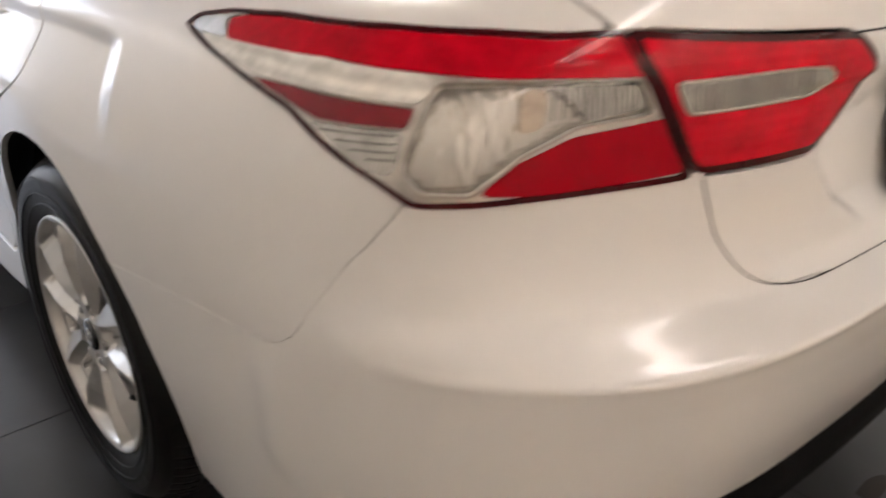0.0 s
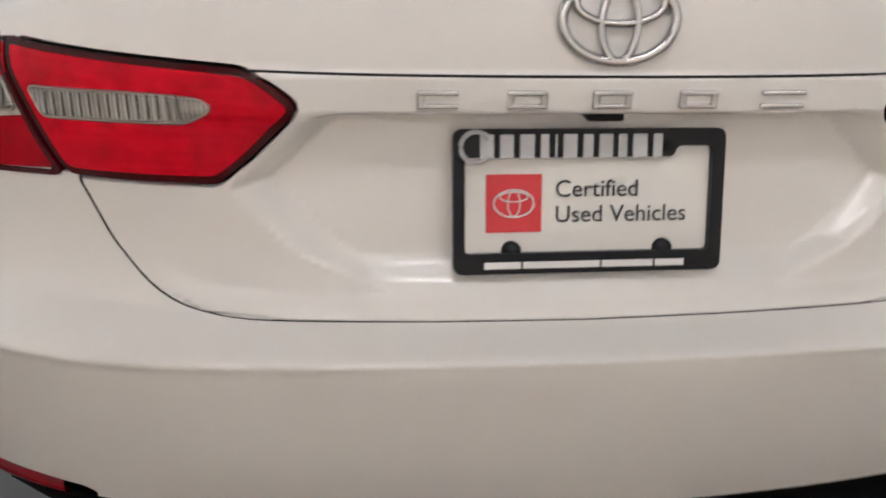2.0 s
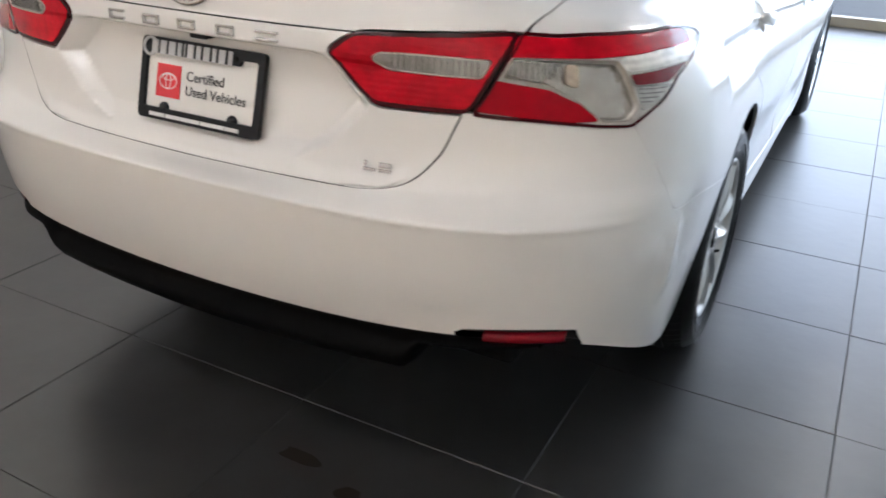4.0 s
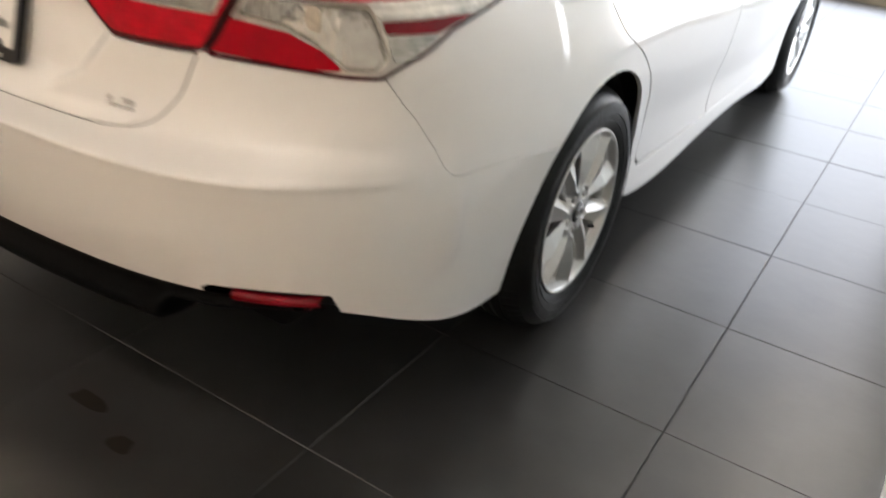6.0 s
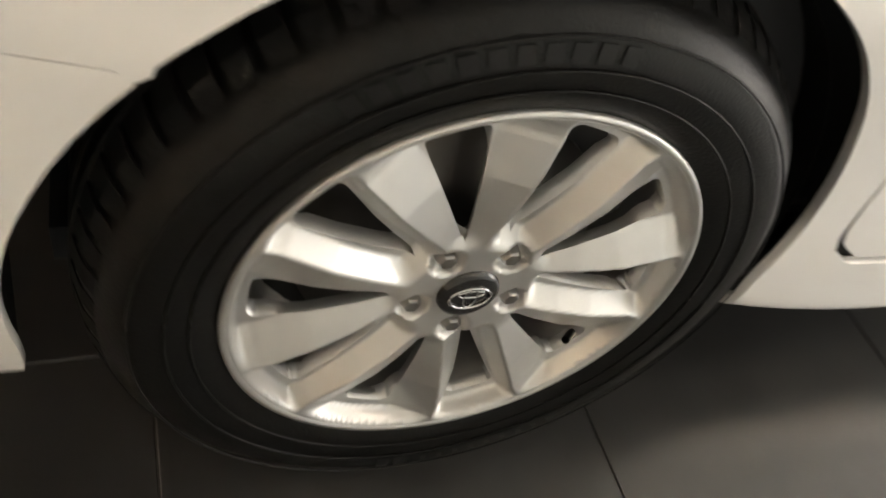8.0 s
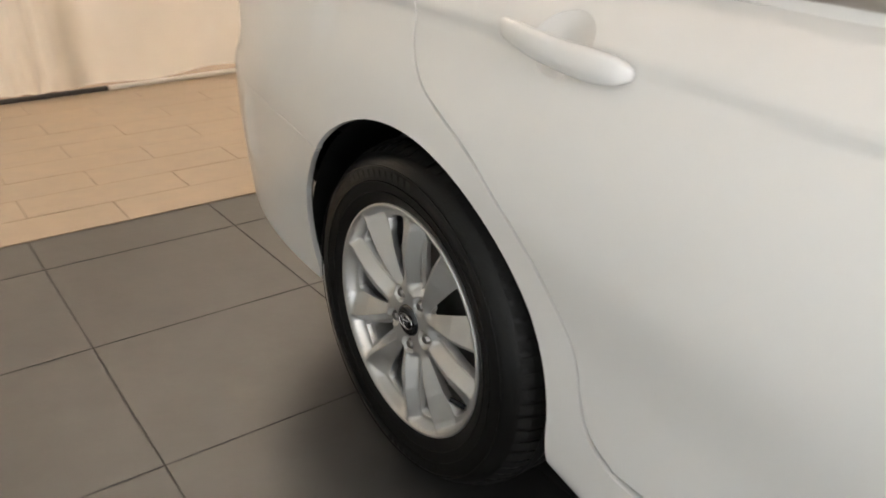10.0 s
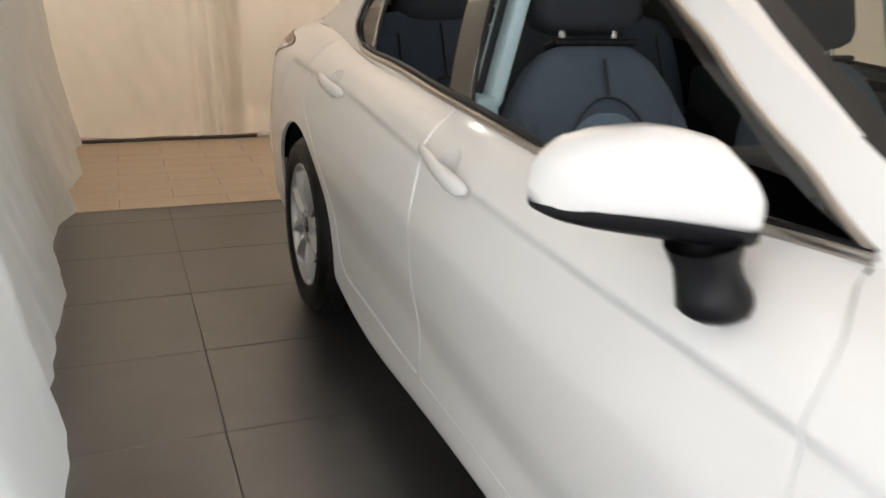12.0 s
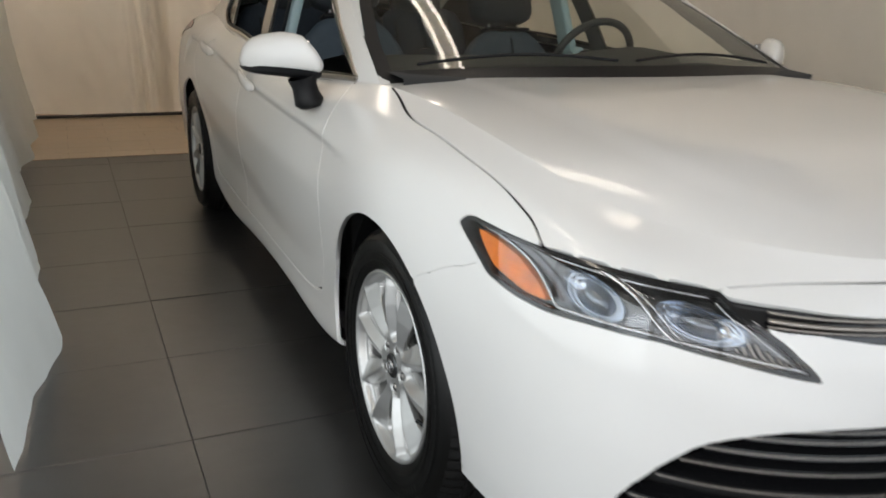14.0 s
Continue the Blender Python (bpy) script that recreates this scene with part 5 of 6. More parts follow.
def door_mirror(sx):
    # housing: flat-topped shell, cut away above the inner end, rounded outside
    vs, fs = [], []
    nu, nv = 32, 18
    TT = [0, 0.04, 0.12, 0.25, 0.36, 0.48, 0.70, 0.84, 0.93, 0.98, 1.0]
    for i in range(nu + 1):
        t = i / nu
        x = 0.838 + 0.204 * t
        up = float(np.interp(t, TT, [-0.014, 0.004, 0.030, 0.060, 0.067, 0.069, 0.062, 0.050, 0.032, 0.012, -0.012]))
        dn = float(np.interp(t, TT, [-0.030, -0.044, -0.050, -0.052, -0.053, -0.053, -0.052, -0.050, -0.044, -0.032, -0.014]))
        s = max(0.05, (1 - abs(2 * t - 1) ** 4.0)) ** 0.5
        for j in range(nv):
            a = 2 * math.pi * j / nv
            ca, sa = math.cos(a), math.sin(a)
            yy = np.sign(ca) * abs(ca) ** 0.75 * (0.062 if ca > 0 else 0.045) * s
            zz = (up + dn) / 2 + np.sign(sa) * abs(sa) ** 0.65 * (up - dn) / 2
            vs.append((sx * x, 2.120 - 0.145 * t + yy, 0.960 - 0.006 * t + zz))
    for i in range(nu):
        for j in range(nv):
            k = (j + 1) % nv
            fs.append((nv * i + j, nv * i + k, nv * i + nv + k, nv * i + nv + j))
    fs += [tuple(range(nv)), tuple(range(nv * nu, nv * nu + nv))]
    m = raw("door_mirror", vs, fs, PAINT, car, "white door mirror on a black foot")
    # black skirt round the lower edge
    vs2, fs2 = [], []
    for i in range(nu + 1):
        t = i / nu
        s = ((1 - abs(2 * t - 1) ** 3.2) ** 0.5 if 0 < t < 1 else 0.0) * (0.95 + 0.12 * (1 - t))
        for a in np.linspace(math.pi * 0.97, math.pi * 2.03, 10):
            ca, sa = math.cos(a), math.sin(a)
            yy = np.sign(ca) * abs(ca) ** 0.75 * (0.064 if ca > 0 else 0.047) * s
            zz = np.sign(sa) * abs(sa) ** 0.65 * 0.024 * s
            vs2.append((sx * (0.840 + 0.202 * t), 2.120 - 0.145 * t + yy, 0.915 + 0.010 * t + 0.012 * t * (1 - t) * 2 + zz))
    for i in range(nu):
        for j in range(9):
            fs2.append((10 * i + j, 10 * i + j + 1, 10 * i + 11 + j, 10 * i + 10 + j))
    raw("mirror_skirt", vs2, fs2, BLACK, m, "black lower skirt")
    vs3, fs3 = [], []
    for x, y, z, a, b in ((0.892, 2.110, 0.908, 0.050, 0.042), (0.888, 2.113, 0.880, 0.040, 0.034), (0.884, 2.118, 0.856, 0.040, 0.036), (0.878, 2.122, 0.838, 0.046, 0.040), (0.868, 2.122, 0.826, 0.040, 0.034)):
        for k in range(14):
            t = 2 * math.pi * k / 14
            vs3.append((sx * (x + b * math.cos(t)), y + a * math.sin(t), z - 0.35 * b * math.cos(t)))
    for i in range(4):
        for k in range(14):
            l = (k + 1) % 14
            fs3.append((14 * i + k, 14 * i + l, 14 * i + 14 + l, 14 * i + 14 + k))
    fs3.append(tuple(range(56, 70)))
    raw("mirror_foot", vs3, fs3, BLACK, m, "black mirror foot")
    bm = bmesh.new()
    box(bm, -0.085, 0.085, -0.005, 0.005, -0.042, 0.042, 0.004, Matrix.Diagonal((sx, 1, 1, 1)) @ Matrix.Translation((0.924, 2.008, 0.961)) @ Euler((0, 0, radians(-35))).to_matrix().to_4x4())
    part("mirror_glass", bm, CHROME, m)


door_mirror(1)
door_mirror(-1)

# wipers and cowl
for cx, x0, x1 in ((0.18, 0.08, 0.62), (-0.42, -0.55, 0.02)):
    pts = []
    for t in np.linspace(0, 1, 12):
        x = x0 + (x1 - x0) * t
        q = M((x / 0.72, GW - 0.06 - 0.03 * math.sin(math.pi * t)))
        p = top.f(q)[0] + top.normal(q)[0] * 0.014
        pts.append(p)
    v, f = tube(pts, 0.0048, 6)
    raw("wiper", v, f, BLACK, car, "black wiper blade")
COWLQ = M((-0.97, GW - 0.045), (0.97, GW - 0.045), (0.97, GW - 0.002), (-0.97, GW - 0.002))
top.piece("cowl", BLACK, car, "black plastic cowl", poly=COWLQ, cell=0.02, lip=0, lift=0.002)

# ---- inside the car ----
bm = bmesh.new()
box(bm, -0.76, 0.76, -0.35, 2.35, 0.26, 0.30)
box(bm, -0.70, 0.70, -0.75, -0.28, 0.5, 1.0, 0.03)
part("cabin_floor", bm, DARK_FABRIC, car)
for sx in (1, -1):
    bm = bmesh.new()
    box(bm, 0.72, 0.80, 0.0, 2.25, 0.30, 0.885, 0.03, Matrix.Diagonal((sx, 1, 1, 1)))
    part("door_lining", bm, DASH, car, "dark inner door lining")
    bm = bmesh.new()
    box(bm, 0.672, 0.735, 1.02, 1.12, 0.5, 0.93, 0.015, Matrix.Diagonal((sx, 1, 1, 1)))
    box(bm, -0.02, 0.02, -0.055, 0.055, 0.0, 0.46, 0.015, Matrix.Translation((sx * 0.685, 1.06, 0.90)) @ Euler((radians(4), radians(-sx * 16), 0)).to_matrix().to_4x4())
    trim = part("pillar_trim", bm, TRIM_LIGHT, car, "pale grey centre pillar trim")
    bm = bmesh.new()
    box(bm, -0.027, -0.019, -0.016, 0.014, 0.0, 0.46, 0.002, Matrix.Translation((sx * 0.685, 1.06, 0.90)) @ Euler((radians(4), radians(-sx * 16), 0)).to_matrix().to_4x4() @ Matrix.Diagonal((sx * -1, 1, 1, 1)))
    part("seat_belt", bm, DARK_FABRIC, trim, "dark belt webbing")
# headlining
top.piece("headlining", material("headlining_cloth", (0.42, 0.41, 0.39), 0.9), car, poly=M((-0.93, w_rear + 0.02), (0.93, w_rear + 0.02), (0.93, w_front - 0.02), (-0.93, w_front - 0.02)), cell=0.06, lip=0, lift=-0.03)
# dashboard
sec = [(1.70, 0.62), (1.68, 0.86), (1.74, 0.925), (1.95, 0.955), (2.25, 0.945), (2.45, 0.93), (2.45, 0.6)]
vs, fs = [], []
xs = np.linspace(-0.72, 0.72, 25)
for x in xs:
    bow = 1 - (x / 0.72) ** 2
    hump = 0.03 * math.exp(-((x + 0.37) / 0.16) ** 2)
    for y, z in sec:
        vs.append((x, y + (0.05 * bow if y > 2 else 0), z + (hump if 1.7 < y < 2.0 and z > 0.9 else 0)))
for i in range(24):
    for j in range(len(sec) - 1):
        fs.append((7 * i + j, 7 * i + 7 + j, 7 * i + 8 + j, 7 * i + 1 + j))
raw("dashboard", vs, fs, DASH, car, "dark grey soft dashboard")
# steering wheel
sw = new("steering_wheel")
sw.parent = car
sw.matrix_local = pose(-0.37, 1.70, 0.910, 65, 0, 0)
a = np.linspace(0, 2 * np.pi, 48, endpoint=False)
v, f = tube([(0.172 * math.cos(t), 0.172 * math.sin(t), 0) for t in a], 0.0145, 10, True)
raw("wheel_rim", v, f, DASH, sw)
bm = bmesh.new()
box(bm, -0.075, 0.075, -0.06, 0.055, -0.03, 0.01, 0.02)
box(bm, -0.18, 0.18, -0.018, 0.018, -0.012, 0.004, 0.006)
box(bm, -0.025, 0.025, -0.18, 0.0, -0.012, 0.004, 0.006)
part("wheel_boss", bm, DASH, sw)
# interior mirror
bm = bmesh.new()
box(bm, -0.12, 0.12, 1.655, 1.685, 1.255, 1.32, 0.014)
box(bm, -0.012, 0.012, 1.68, 1.72, 1.31, 1.37, 0.004)
part("interior_mirror", bm, BLACK, car, "black interior mirror")


def blob(bm, x0, x1, y0, y1, z0, z1, m=None, pw=3.0, seg=20):
    """A cushion: a box with strongly rounded sides."""
    r = bmesh.ops.create_uvsphere(bm, u_segments=seg, v_segments=seg // 2 + 2, radius=1)
    c, h = Vector(((x0 + x1) / 2, (y0 + y1) / 2, (z0 + z1) / 2)), Vector(((x1 - x0) / 2, (y1 - y0) / 2, (z1 - z0) / 2))
    for v in r["verts"]:
        n = (abs(v.co.x) ** pw + abs(v.co.y) ** pw + abs(v.co.z) ** pw) ** (1 / pw)
        p = Vector((v.co.x / n * h.x, v.co.y / n * h.y, v.co.z / n * h.z)) + c
        v.co = m @ p if m else p


def front_seat(cx, dy=0.0, dz=0.0):
    s = new("front_seat")
    s.parent = car
    lean = Matrix.Translation((cx, 1.215 + dy, 0.455 + dz)) @ Euler((radians(16), 0, 0)).to_matrix().to_4x4()
    bm = bmesh.new()
    blob(bm, cx - 0.25, cx + 0.25, 1.16 + dy, 1.66 + dy, 0.33 + dz, 0.51 + dz, None, 4)
    part("seat_cushion", bm, GREY_FABRIC, s, smooth=True)
    bm = bmesh.new()
    blob(bm, -0.262, 0.262, -0.075, 0.06, -0.04, 0.607, None, 4.5, 32)
    for v in bm.verts:
        v.co.x *= 1 - 0.36 * max(0.0, min(1.0, (v.co.z - 0.36) / 0.24)) ** 1.3
    bm.transform(lean)
    back = part("backrest", bm, GREY_FABRIC, s, smooth=True)
    for d in (-1, 1):
        bm = bmesh.new()
        blob(bm, d * 0.228 - 0.045, d * 0.228 + 0.045, -0.07, 0.085, 0.0, 0.47, lean @ Matrix(((1, 0, -d * 0.05, 0), (0, 1, 0, 0), (0, 0, 1, 0), (0, 0, 0, 1))), 2.4, 20)
        part("bolster", bm, GREY_FABRIC, s, smooth=True)
    bm = bmesh.new()
    blob(bm, -0.13, 0.13, -0.02, 0.075, 0.02, 0.46, lean, 3, 24)
    part("centre_panel", bm, material("seat_centre_fabric", (0.13, 0.18, 0.23), 0.85, 0, 0, 0.12, 160, 0.5, 900) if "seat_centre_fabric" not in bpy.data.materials else bpy.data.materials["seat_centre_fabric"], s, smooth=True)
    pts = [lean @ Vector((0.14 * math.cos(t), 0.072, 0.20 + 0.27 * math.sin(t))) for t in np.linspace(0.05, math.pi - 0.05, 20)]
    v, f = tube(pts, 0.003, 5)
    raw("seat_seam", v, f, DARK_FABRIC, s)
    v, f = tube([lean @ Vector((0, 0.074, 0.475)), lean @ Vector((0, 0.066, 0.56))], 0.004, 5)
    raw("seat_seam", v, f, DARK_FABRIC, s)
    bm = bmesh.new()
    blob(bm, -0.15, 0.15, -0.08, 0.05, 0.638, 0.845, lean, 4.2, 24)
    hr = part("headrest", bm, DARK_FABRIC, s, smooth=True)
    for d in (-0.072, 0.072):
        v, f = tube([lean @ Vector((d, 0.0, 0.56)), lean @ Vector((d, 0.0, 0.70))], 0.008, 10)
        raw("headrest_post", v, f, CHROME, s)
    bm = bmesh.new()
    box(bm, -0.115, 0.115, -0.03, 0.045, 0.598, 0.616, 0.008, lean)
    part("post_collar", bm, BLACK, s)
    return s


front_seat(0.41)
front_seat(-0.36, -0.05, -0.045)
rs = new("rear_seat")
rs.parent = car
bm = bmesh.new()
blob(bm, -0.66, 0.66, 0.12, 0.68, 0.34, 0.60, None, 5, 32)
part("seat_cushion", bm, SHADED_FABRIC, rs, smooth=True)
leanr = Matrix.Translation((0, 0.14, 0.52)) @ Euler((radians(24), 0, 0)).to_matrix().to_4x4()
for x0, x1 in ((-0.66, -0.14), (-0.15, 0.15), (0.14, 0.66)):
    bm = bmesh.new()
    blob(bm, x0, x1, -0.09, 0.06, -0.02, 0.60, leanr, 5, 26)
    part("backrest", bm, SHADED_FABRIC if abs(x0 + x1) > 0.1 else DARK_FABRIC, rs, smooth=True)
for cx in (-0.38, 0.38):
    bm = bmesh.new()
    blob(bm, cx - 0.145, cx + 0.145, -0.08, 0.07, 0.545, 0.74, leanr, 4, 24)
    part("headrest", bm, DARK_FABRIC, rs, smooth=True)
    # stitched panel: an arch with a seam up to the headrest and two side seams
    for pts in ([(cx + 0.13 * math.cos(t), 0.064, 0.14 + 0.20 * math.sin(t)) for t in np.linspace(0.05, math.pi - 0.05, 20)],
                [(cx, 0.064, 0.345), (cx, 0.064, 0.54)], [(cx - 0.17, 0.062, 0.05), (cx - 0.165, 0.062, 0.50)], [(cx + 0.17, 0.062, 0.05), (cx + 0.165, 0.062, 0.50)]):
        v, f = tube([leanr @ Vector(p) for p in pts], 0.004, 5)
        raw("seat_seam", v, f, GAP, rs)
bm = bmesh.new()
box(bm, -0.60, 0.60, -0.50, -0.05, 0.975, 1.005, 0.01)
part("parcel_shelf", bm, DASH, car)

# ---- the room ----
TILE = material("dark_floor_tile", (0.031, 0.0302, 0.0294), 0.33, 0, 0, 0.45, 7, 0.25, 18, 0.02, broad=True, spec=1.0)
GROUT = material("floor_grout", (0.055, 0.050, 0.046), 0.9, 0, 0, 0.2, 40)
GROUT2 = material("beige_grout", (0.25, 0.19, 0.14), 0.9, 0, 0, 0.2, 40)
LIGHTTILE = material("beige_floor_tile", (0.50, 0.39, 0.28), 0.42, 0, 0, 0.12, 12, 0.05, 60, 0.06, broad=True)
CEIL = material("ceiling_paint", (0.36, 0.335, 0.30), 0.9, 0, 0, 0.02, 5)
WALL = material("wall_paint", (0.66, 0.62, 0.56), 0.85, 0, 0, 0.03, 4)
FRAMEM = material("window_frame_metal", (0.35, 0.30, 0.22), 0.4, 0.6)
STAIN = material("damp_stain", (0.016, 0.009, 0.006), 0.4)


def cloth(name, colour, through):
    m = material(name, colour, 0.9, 0, 0, 0.06, 7, 0.25, 900)
    nt = m.node_tree
    b = nt.nodes["Principled BSDF"]
    tl = nt.nodes.new("ShaderNodeBsdfTranslucent")
    tl.inputs[0].default_value = (*colour, 1)
    mix = nt.nodes.new("ShaderNodeMixShader")
    mix.inputs[0].default_value = through
    nt.links.new(b.outputs[0], mix.inputs[1])
    nt.links.new(tl.outputs[0], mix.inputs[2])
    nt.links.new(mix.outputs[0], nt.nodes["Material Output"].inputs[0])
    return m


CLOTH_W = cloth("white_drape_cloth", (0.80, 0.82, 0.80), 0.5)
CLOTH_C = cloth("cream_drape_cloth", (0.80, 0.76, 0.69), 0.58)

TX, TY, X0, Y0 = 0.596, 0.540, 1.292, 0.266
floor = tagged(new("floor", bpy.data.meshes.new("floor")), "dark grey slate-look floor tiles with thin joints", "floor", kind="structure")
bm = bmesh.new()
box(bm, -7, 7, -8, 12, -0.2, -0.003)
bm.to_mesh(floor.data)
bm.free()
floor.data.materials.append(GROUT)


def tile_mesh(name, w, d, mat):
    bm = bmesh.new()
    box(bm, 0.0012, w - 0.0012, 0.0012, d - 0.0012, -0.004, 0, 0.001, None, 1)
    me = bpy.data.meshes.new(name)
    bm.to_mesh(me)
    bm.free()
    me.materials.append(mat)
    return me


full = tile_mesh("floor_tile", TX, TY, TILE)
for i in range(-7, 3):
    for j in range(-5, 10):
        ob = new("floor_tile", full)
        ob.location = (X0 + i * TX, Y0 + j * TY, random.uniform(-0.0004, 0.0004))
        ob.parent = floor
for ob in floor.children:
    ob.rotation_euler = (random.uniform(-0.0006, 0.0006), random.uniform(-0.0006, 0.0006), 0)
vs, fs = [], []
for i in range(-13, 10):
    for j in range(-5, 21):
        if -7 <= i < 3 and j < 10:
            continue
        o = len(vs)
        x, y = X0 + i * TX, Y0 + j * TY
        vs += [(x + 0.0015, y + 0.0015, 0), (x + TX - 0.0015, y + 0.0015, 0), (x + TX - 0.0015, y + TY - 0.0015, 0), (x + 0.0015, y + TY - 0.0015, 0)]
        fs.append((o, o + 1, o + 2, o + 3))
tagged(raw("floor_tiles_beyond", vs, fs, TILE, floor, smooth=False), kind="stuff")
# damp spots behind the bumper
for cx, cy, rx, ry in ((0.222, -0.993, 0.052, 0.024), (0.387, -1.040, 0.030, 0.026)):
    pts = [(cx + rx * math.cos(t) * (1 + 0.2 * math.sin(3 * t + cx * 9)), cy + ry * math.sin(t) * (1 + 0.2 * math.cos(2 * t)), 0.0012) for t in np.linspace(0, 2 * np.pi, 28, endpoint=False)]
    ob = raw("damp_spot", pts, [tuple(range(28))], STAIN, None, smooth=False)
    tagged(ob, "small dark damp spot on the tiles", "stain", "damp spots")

beige = tagged(new("floor_beige", bpy.data.meshes.new("floor_beige")), "beige wood-look plank floor tiles", "floor", kind="structure")
bm = bmesh.new()
box(bm, -8, 7, -6.0, 0, -0.15, 0.001)
bm.to_mesh(beige.data)
bm.free()
beige.data.materials.append(GROUT2)
beige.matrix_world = pose(0.62, -1.60, 0.0)
PX, PY = 0.565, 0.205
plank = tile_mesh("plank_tile", PX, PY, LIGHTTILE)
for j in range(10):
    for i in range(-7, 4):
        ob = new("plank_tile", plank)
        ob.parent = beige
        ob.location = (0.35 + i * PX + (0.5 * PX if j % 2 else 0), -(j + 1) * PY, 0.004 + random.uniform(-0.0004, 0.0004))


def drape(name, path, top, label, mat, folds, depth, lean=0.0, hem=0.03, seed=1, belly=0.0, gather=None):
    """A hanging cloth along a plan path, with soft folds that open towards the hem."""
    rnd = random.Random(seed)
    p = curve(np.array(path, float), 260)
    d = np.gradient(p, axis=0)
    nrm = np.stack([d[:, 1], -d[:, 0]], 1)
    nrm /= np.linalg.norm(nrm, axis=1)[:, None]
    s = np.concatenate([[0], np.cumsum(np.linalg.norm(np.diff(p, axis=0), axis=1))])
    waves = [(rnd.uniform(0.6, 1.6) * folds, rnd.uniform(0, 6.28), rnd.uniform(0.4, 1.0)) for _ in range(6)]
    rows = 60
    vs, fs = [], []
    for j in range(rows + 1):
        t = j / rows
        z = top + (hem - top) * t
        for i in range(len(p)):
            w = sum(a * math.sin(f * s[i] + ph + 0.7 * math.sin(2.2 * t + ph)) for f, ph, a in waves) / 3
            crease = 0.02 * noise.noise(Vector((s[i] * 3.1, z * 2.2, seed))) + 0.009 * noise.noise(Vector((s[i] * 9 + z * 5, z * 3 - s[i] * 2, seed + 4))) + 0.05 * t * t * noise.noise(Vector((s[i] * 1.9, 3.0, seed)))
            off = depth * w * (0.35 + 0.65 * t) + crease + lean * t ** 3 + belly * math.sin(math.pi * t) * math.sin(1.7 * s[i])
            if gather is not None:
                g0 = s[i] - gather - 0.22 * (1 - t) + 0.10
                off += 0.030 * math.exp(-(g0 / 0.13) ** 2) * math.sin(52 * g0 + 6 * z) * (0.4 + 0.6 * t)
            zz = z + 0.012 * math.sin(3.1 * s[i] + seed) * t + 0.012 * noise.noise(Vector((s[i] * 1.3, 0, seed))) * t
            vs.append((p[i, 0] + nrm[i, 0] * off, p[i, 1] + nrm[i, 1] * off, max(zz, 0.006)))
    n = len(p)
    for j in range(rows):
        for i in range(n - 1):
            fs.append((j * n + i, j * n + i + 1, j * n + n + i + 1, j * n + n + i))
    ob = raw(name, vs, fs, mat)
    return tagged(ob, label, "curtain", "hanging drapes")


# right side: pale cloth in front of daylight; its hem swings in towards the car
drape("curtain", [(1.88, 2.42), (1.82, 2.05), (1.84, 1.5), (1.86, 0.8), (1.93, 0.0), (1.96, -1.5), (1.94, -3.35)], 2.35, "white translucent drape hanging beside the car", CLOTH_W, 5.0, 0.030, 0.18, 0.02, 3)
drape("curtain", [(2.3, -3.56), (1.3, -3.58), (0.60, -3.60)], 2.98, "cream drape hanging behind the car", CLOTH_C, 9.0, 0.06, 0.0, 0.035, 7, gather=1.52)
drape("curtain", [(0.75, -3.62), (-0.6, -3.66), (-2.6, -3.68)], 2.98, "cream drape hanging behind the car", CLOTH_C, 9.0, 0.06, 0.0, 0.03, 11)
drape("curtain", [(-2.45, -3.7), (-2.45, -1.0), (-2.5, 1.0), (-2.45, 3.2), (-2.5, 5.2)], 2.9, "cream drape hanging beyond the car", CLOTH_C, 8.0, 0.05, 0.0, 0.03, 5)
# dark strip and white bar along the foot of the rear drape
POLE = material("white_painted_pole", (0.7, 0.67, 0.62), 0.4)
v, f = tube([(1.9, -3.49, 0.022), (0.52, -3.52, 0.022)], 0.014, 8)
tagged(raw("curtain_pole", v, f, GROUT, None), "thin dark strip along the foot of the drape", "pole")
v, f = tube([(0.51, -3.52, 0.022), (-0.6, -3.57, 0.022)], 0.014, 8)
tagged(raw("curtain_pole", v, f, POLE, None), "thin white bar along the foot of the drape", "pole")

# outer walls, ceiling and the glazing in front
bm = bmesh.new()
box(bm, -7, 7, -8.2, -8.0, 0, 3.2)
tagged(part("wall_rear", bm, WALL), "painted wall added to close in the showroom", "wall", kind="structure")
bm = bmesh.new()
box(bm, -7.2, -7, -8.2, 12, 0, 3.2)
tagged(part("wall_left", bm, WALL), "painted wall added to close in the showroom", "wall", kind="structure")
bm = bmesh.new()
box(bm, -7.2, 7.2, -8.2, 6.4, 3.1, 3.25)
tagged(part("ceiling", bm, CEIL), "plain off-white ceiling", "ceiling", kind="structure")
glaz = thing("window_1", "tall showroom glazing with thin metal frames", "window", None, "", "structure")
for x in np.arange(-6.8, 7.0, 1.7):
    bm = bmesh.new()
    box(bm, x - 0.03, x + 0.03, 6.3, 6.4, 0.0, 3.1, 0.005)
    part("window_frame", bm, FRAMEM, glaz)
for z0, z1 in ((0.0, 0.09), (2.2, 2.26), (3.02, 3.1)):
    bm = bmesh.new()
    box(bm, -6.8, 6.8, 6.29, 6.41, z0, z1, 0.005)
    part("window_rail", bm, FRAMEM, glaz)
glaz2 = thing("window_2", "showroom glazing along the side behind the drape", "window", None, "", "structure")
for y in np.arange(1.1, 6.4, 1.7):
    bm = bmesh.new()
    box(bm, 3.3, 3.4, y - 0.03, y + 0.03, 0.0, 3.1, 0.005)
    part("window_frame", bm, FRAMEM, glaz2)
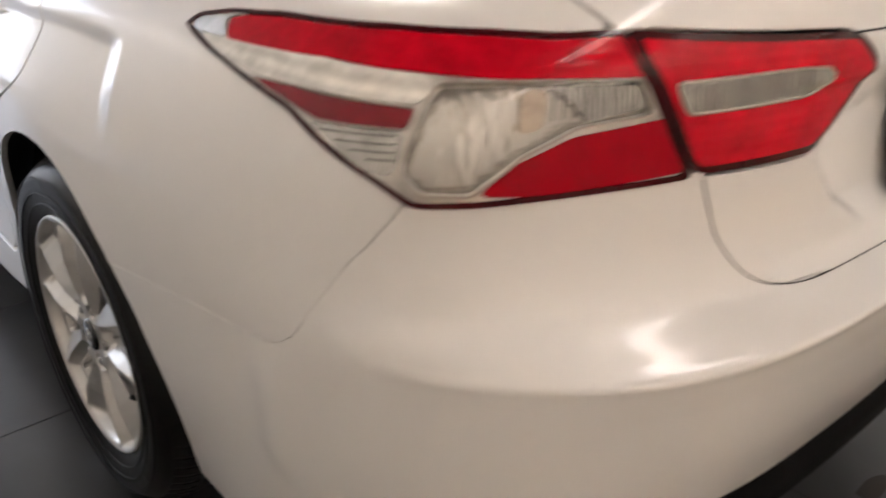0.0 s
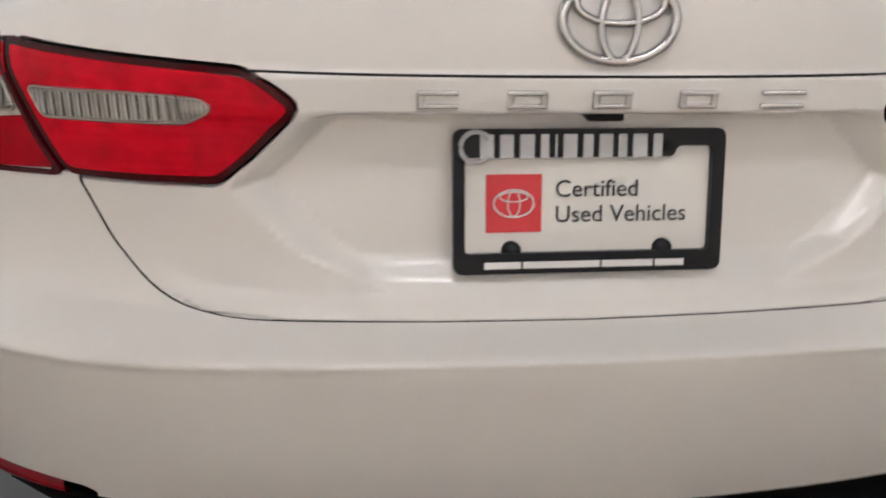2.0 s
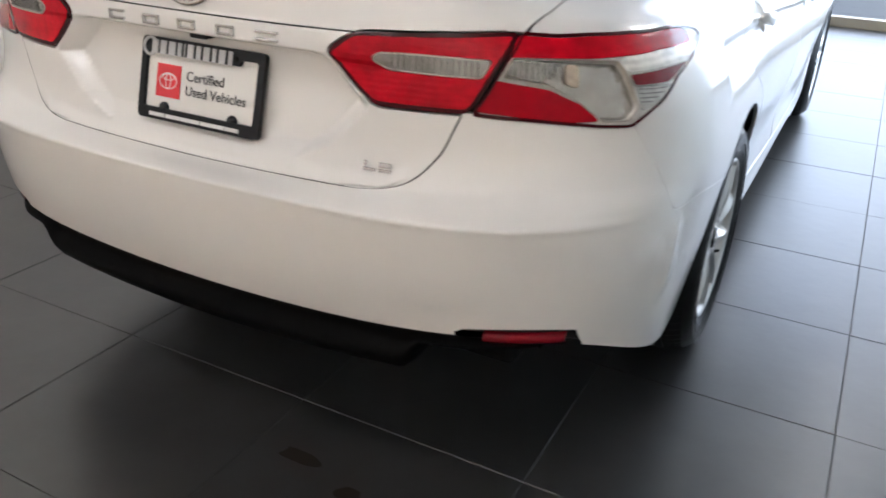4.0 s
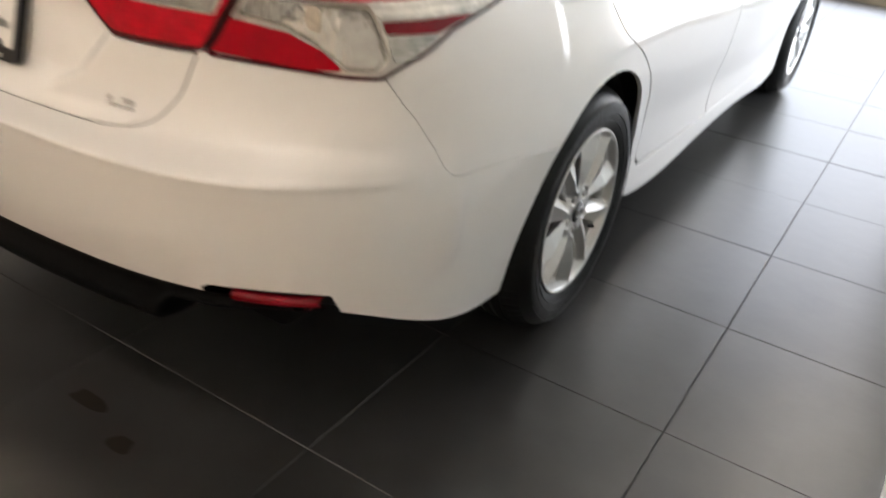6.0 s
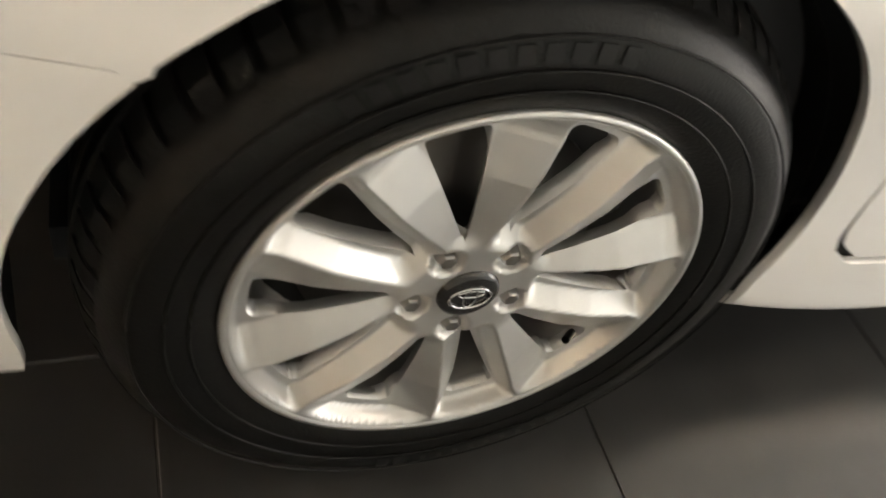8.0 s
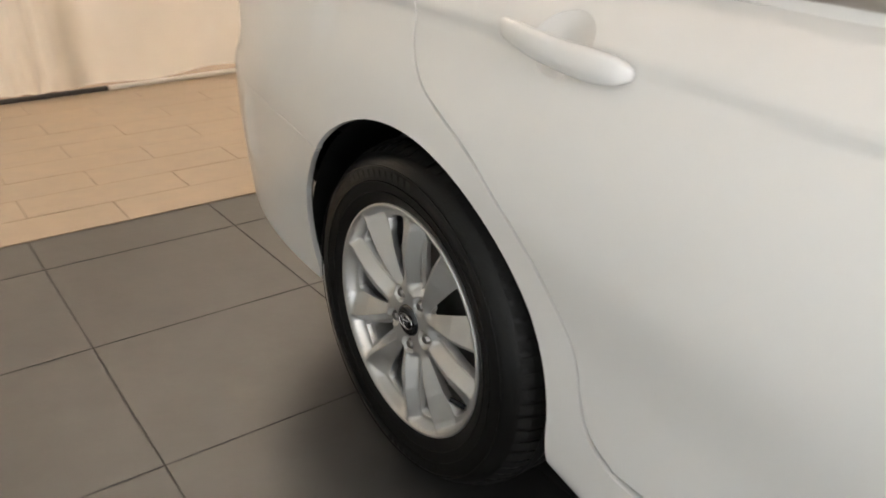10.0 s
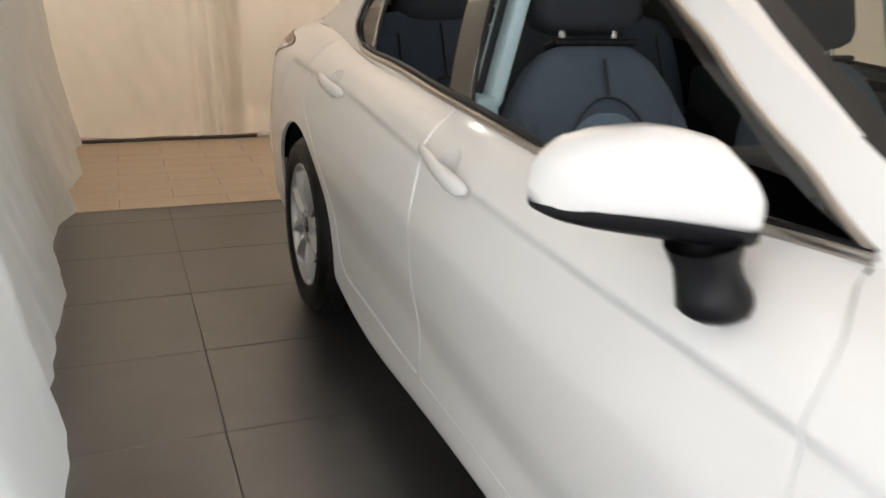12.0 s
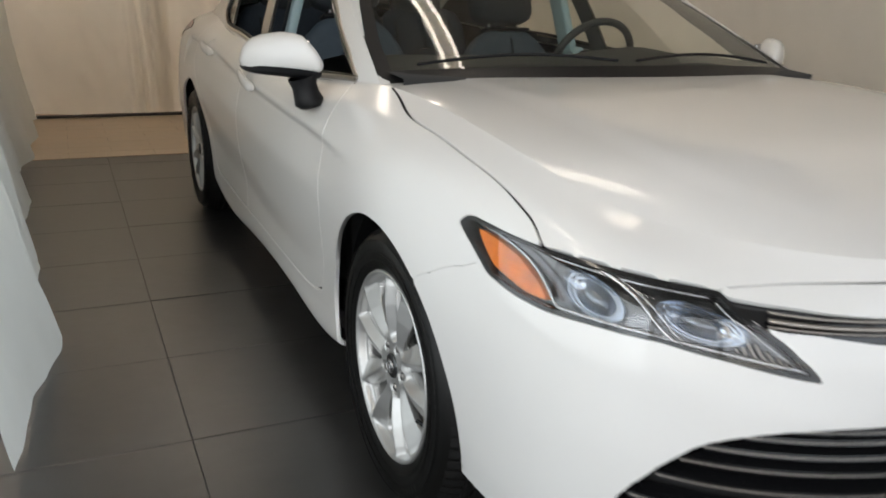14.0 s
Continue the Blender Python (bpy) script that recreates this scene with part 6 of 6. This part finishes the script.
for z0, z1 in ((0.0, 0.09), (3.02, 3.1)):
    bm = bmesh.new()
    box(bm, 3.29, 3.41, 1.1, 6.3, z0, z1, 0.005)
    part("window_rail", bm, FRAMEM, glaz2)
# unseen wall, added to keep side daylight off the car's rear quarter
bm = bmesh.new()
box(bm, 3.25, 3.45, -8.2, 1.07, 0, 3.1)
tagged(part("wall_right", bm, WALL), "painted wall added to close in the showroom", "wall", kind="structure")
PAVE = material("pale_paving", (0.42, 0.41, 0.39), 0.8, 0, 0, 0.1, 3)
bm = bmesh.new()
box(bm, -60, 60, 12.0, 80, -0.3, -0.02)
box(bm, 7, 60, -60, 12.0, -0.3, -0.02)
tagged(part("ground", bm, PAVE), "pale paving outside the glazing", "ground", kind="structure")

# ceiling lamps: twin bare tubes on a batten
TUBE = emitter("lamp_tube", (1.0, 0.92, 0.82), 24)
# stronger tubes for unseen fill lamps added behind the rear drape
TUBE_FILL = emitter("bright_lamp_tube", (1.0, 0.92, 0.82), 50)
BATTEN = material("lamp_batten_white", (0.7, 0.68, 0.64), 0.5)


def tube_lamp(x, y, length, turn=0, glow=TUBE):
    t = thing("ceiling_light", "white ceiling batten with two bare fluorescent tubes, most added unseen as fill", "lamp", pose(x, y, 3.1, 0, 0, turn), "ceiling lamps")
    bm = bmesh.new()
    box(bm, -0.09, 0.09, -length / 2, length / 2, -0.06, 0, 0.01)
    part("batten", bm, BATTEN, t)
    for d in (-0.055, 0.055):
        v, f = tube([(d, -length / 2 + 0.02, -0.085), (d, length / 2 - 0.02, -0.085)], 0.016, 8)
        raw("lamp_tube", v, f, glow, t)


# (-0.05, 1.4) and (0, -2.3) show as reflections; the others are added fill
for x, y, turn in ((-0.05, 1.4, 0), (1.7, 3.7, 0), (0.0, -2.3, 90), (-2.6, -4.1, 90), (0.0, -4.1, 90), (2.6, -4.1, 90), (-2.6, -5.2, 90), (0.0, -5.2, 90), (2.6, -5.2, 90), (-3.1, -1.8, 0), (-3.1, 0.8, 0), (-3.1, 3.4, 0), (-4.2, -0.5, 0), (-4.2, 2.1, 0), (-4.2, 4.7, 0)):
    tube_lamp(x, y, 2.4, turn, TUBE_FILL if y < -4 else TUBE)
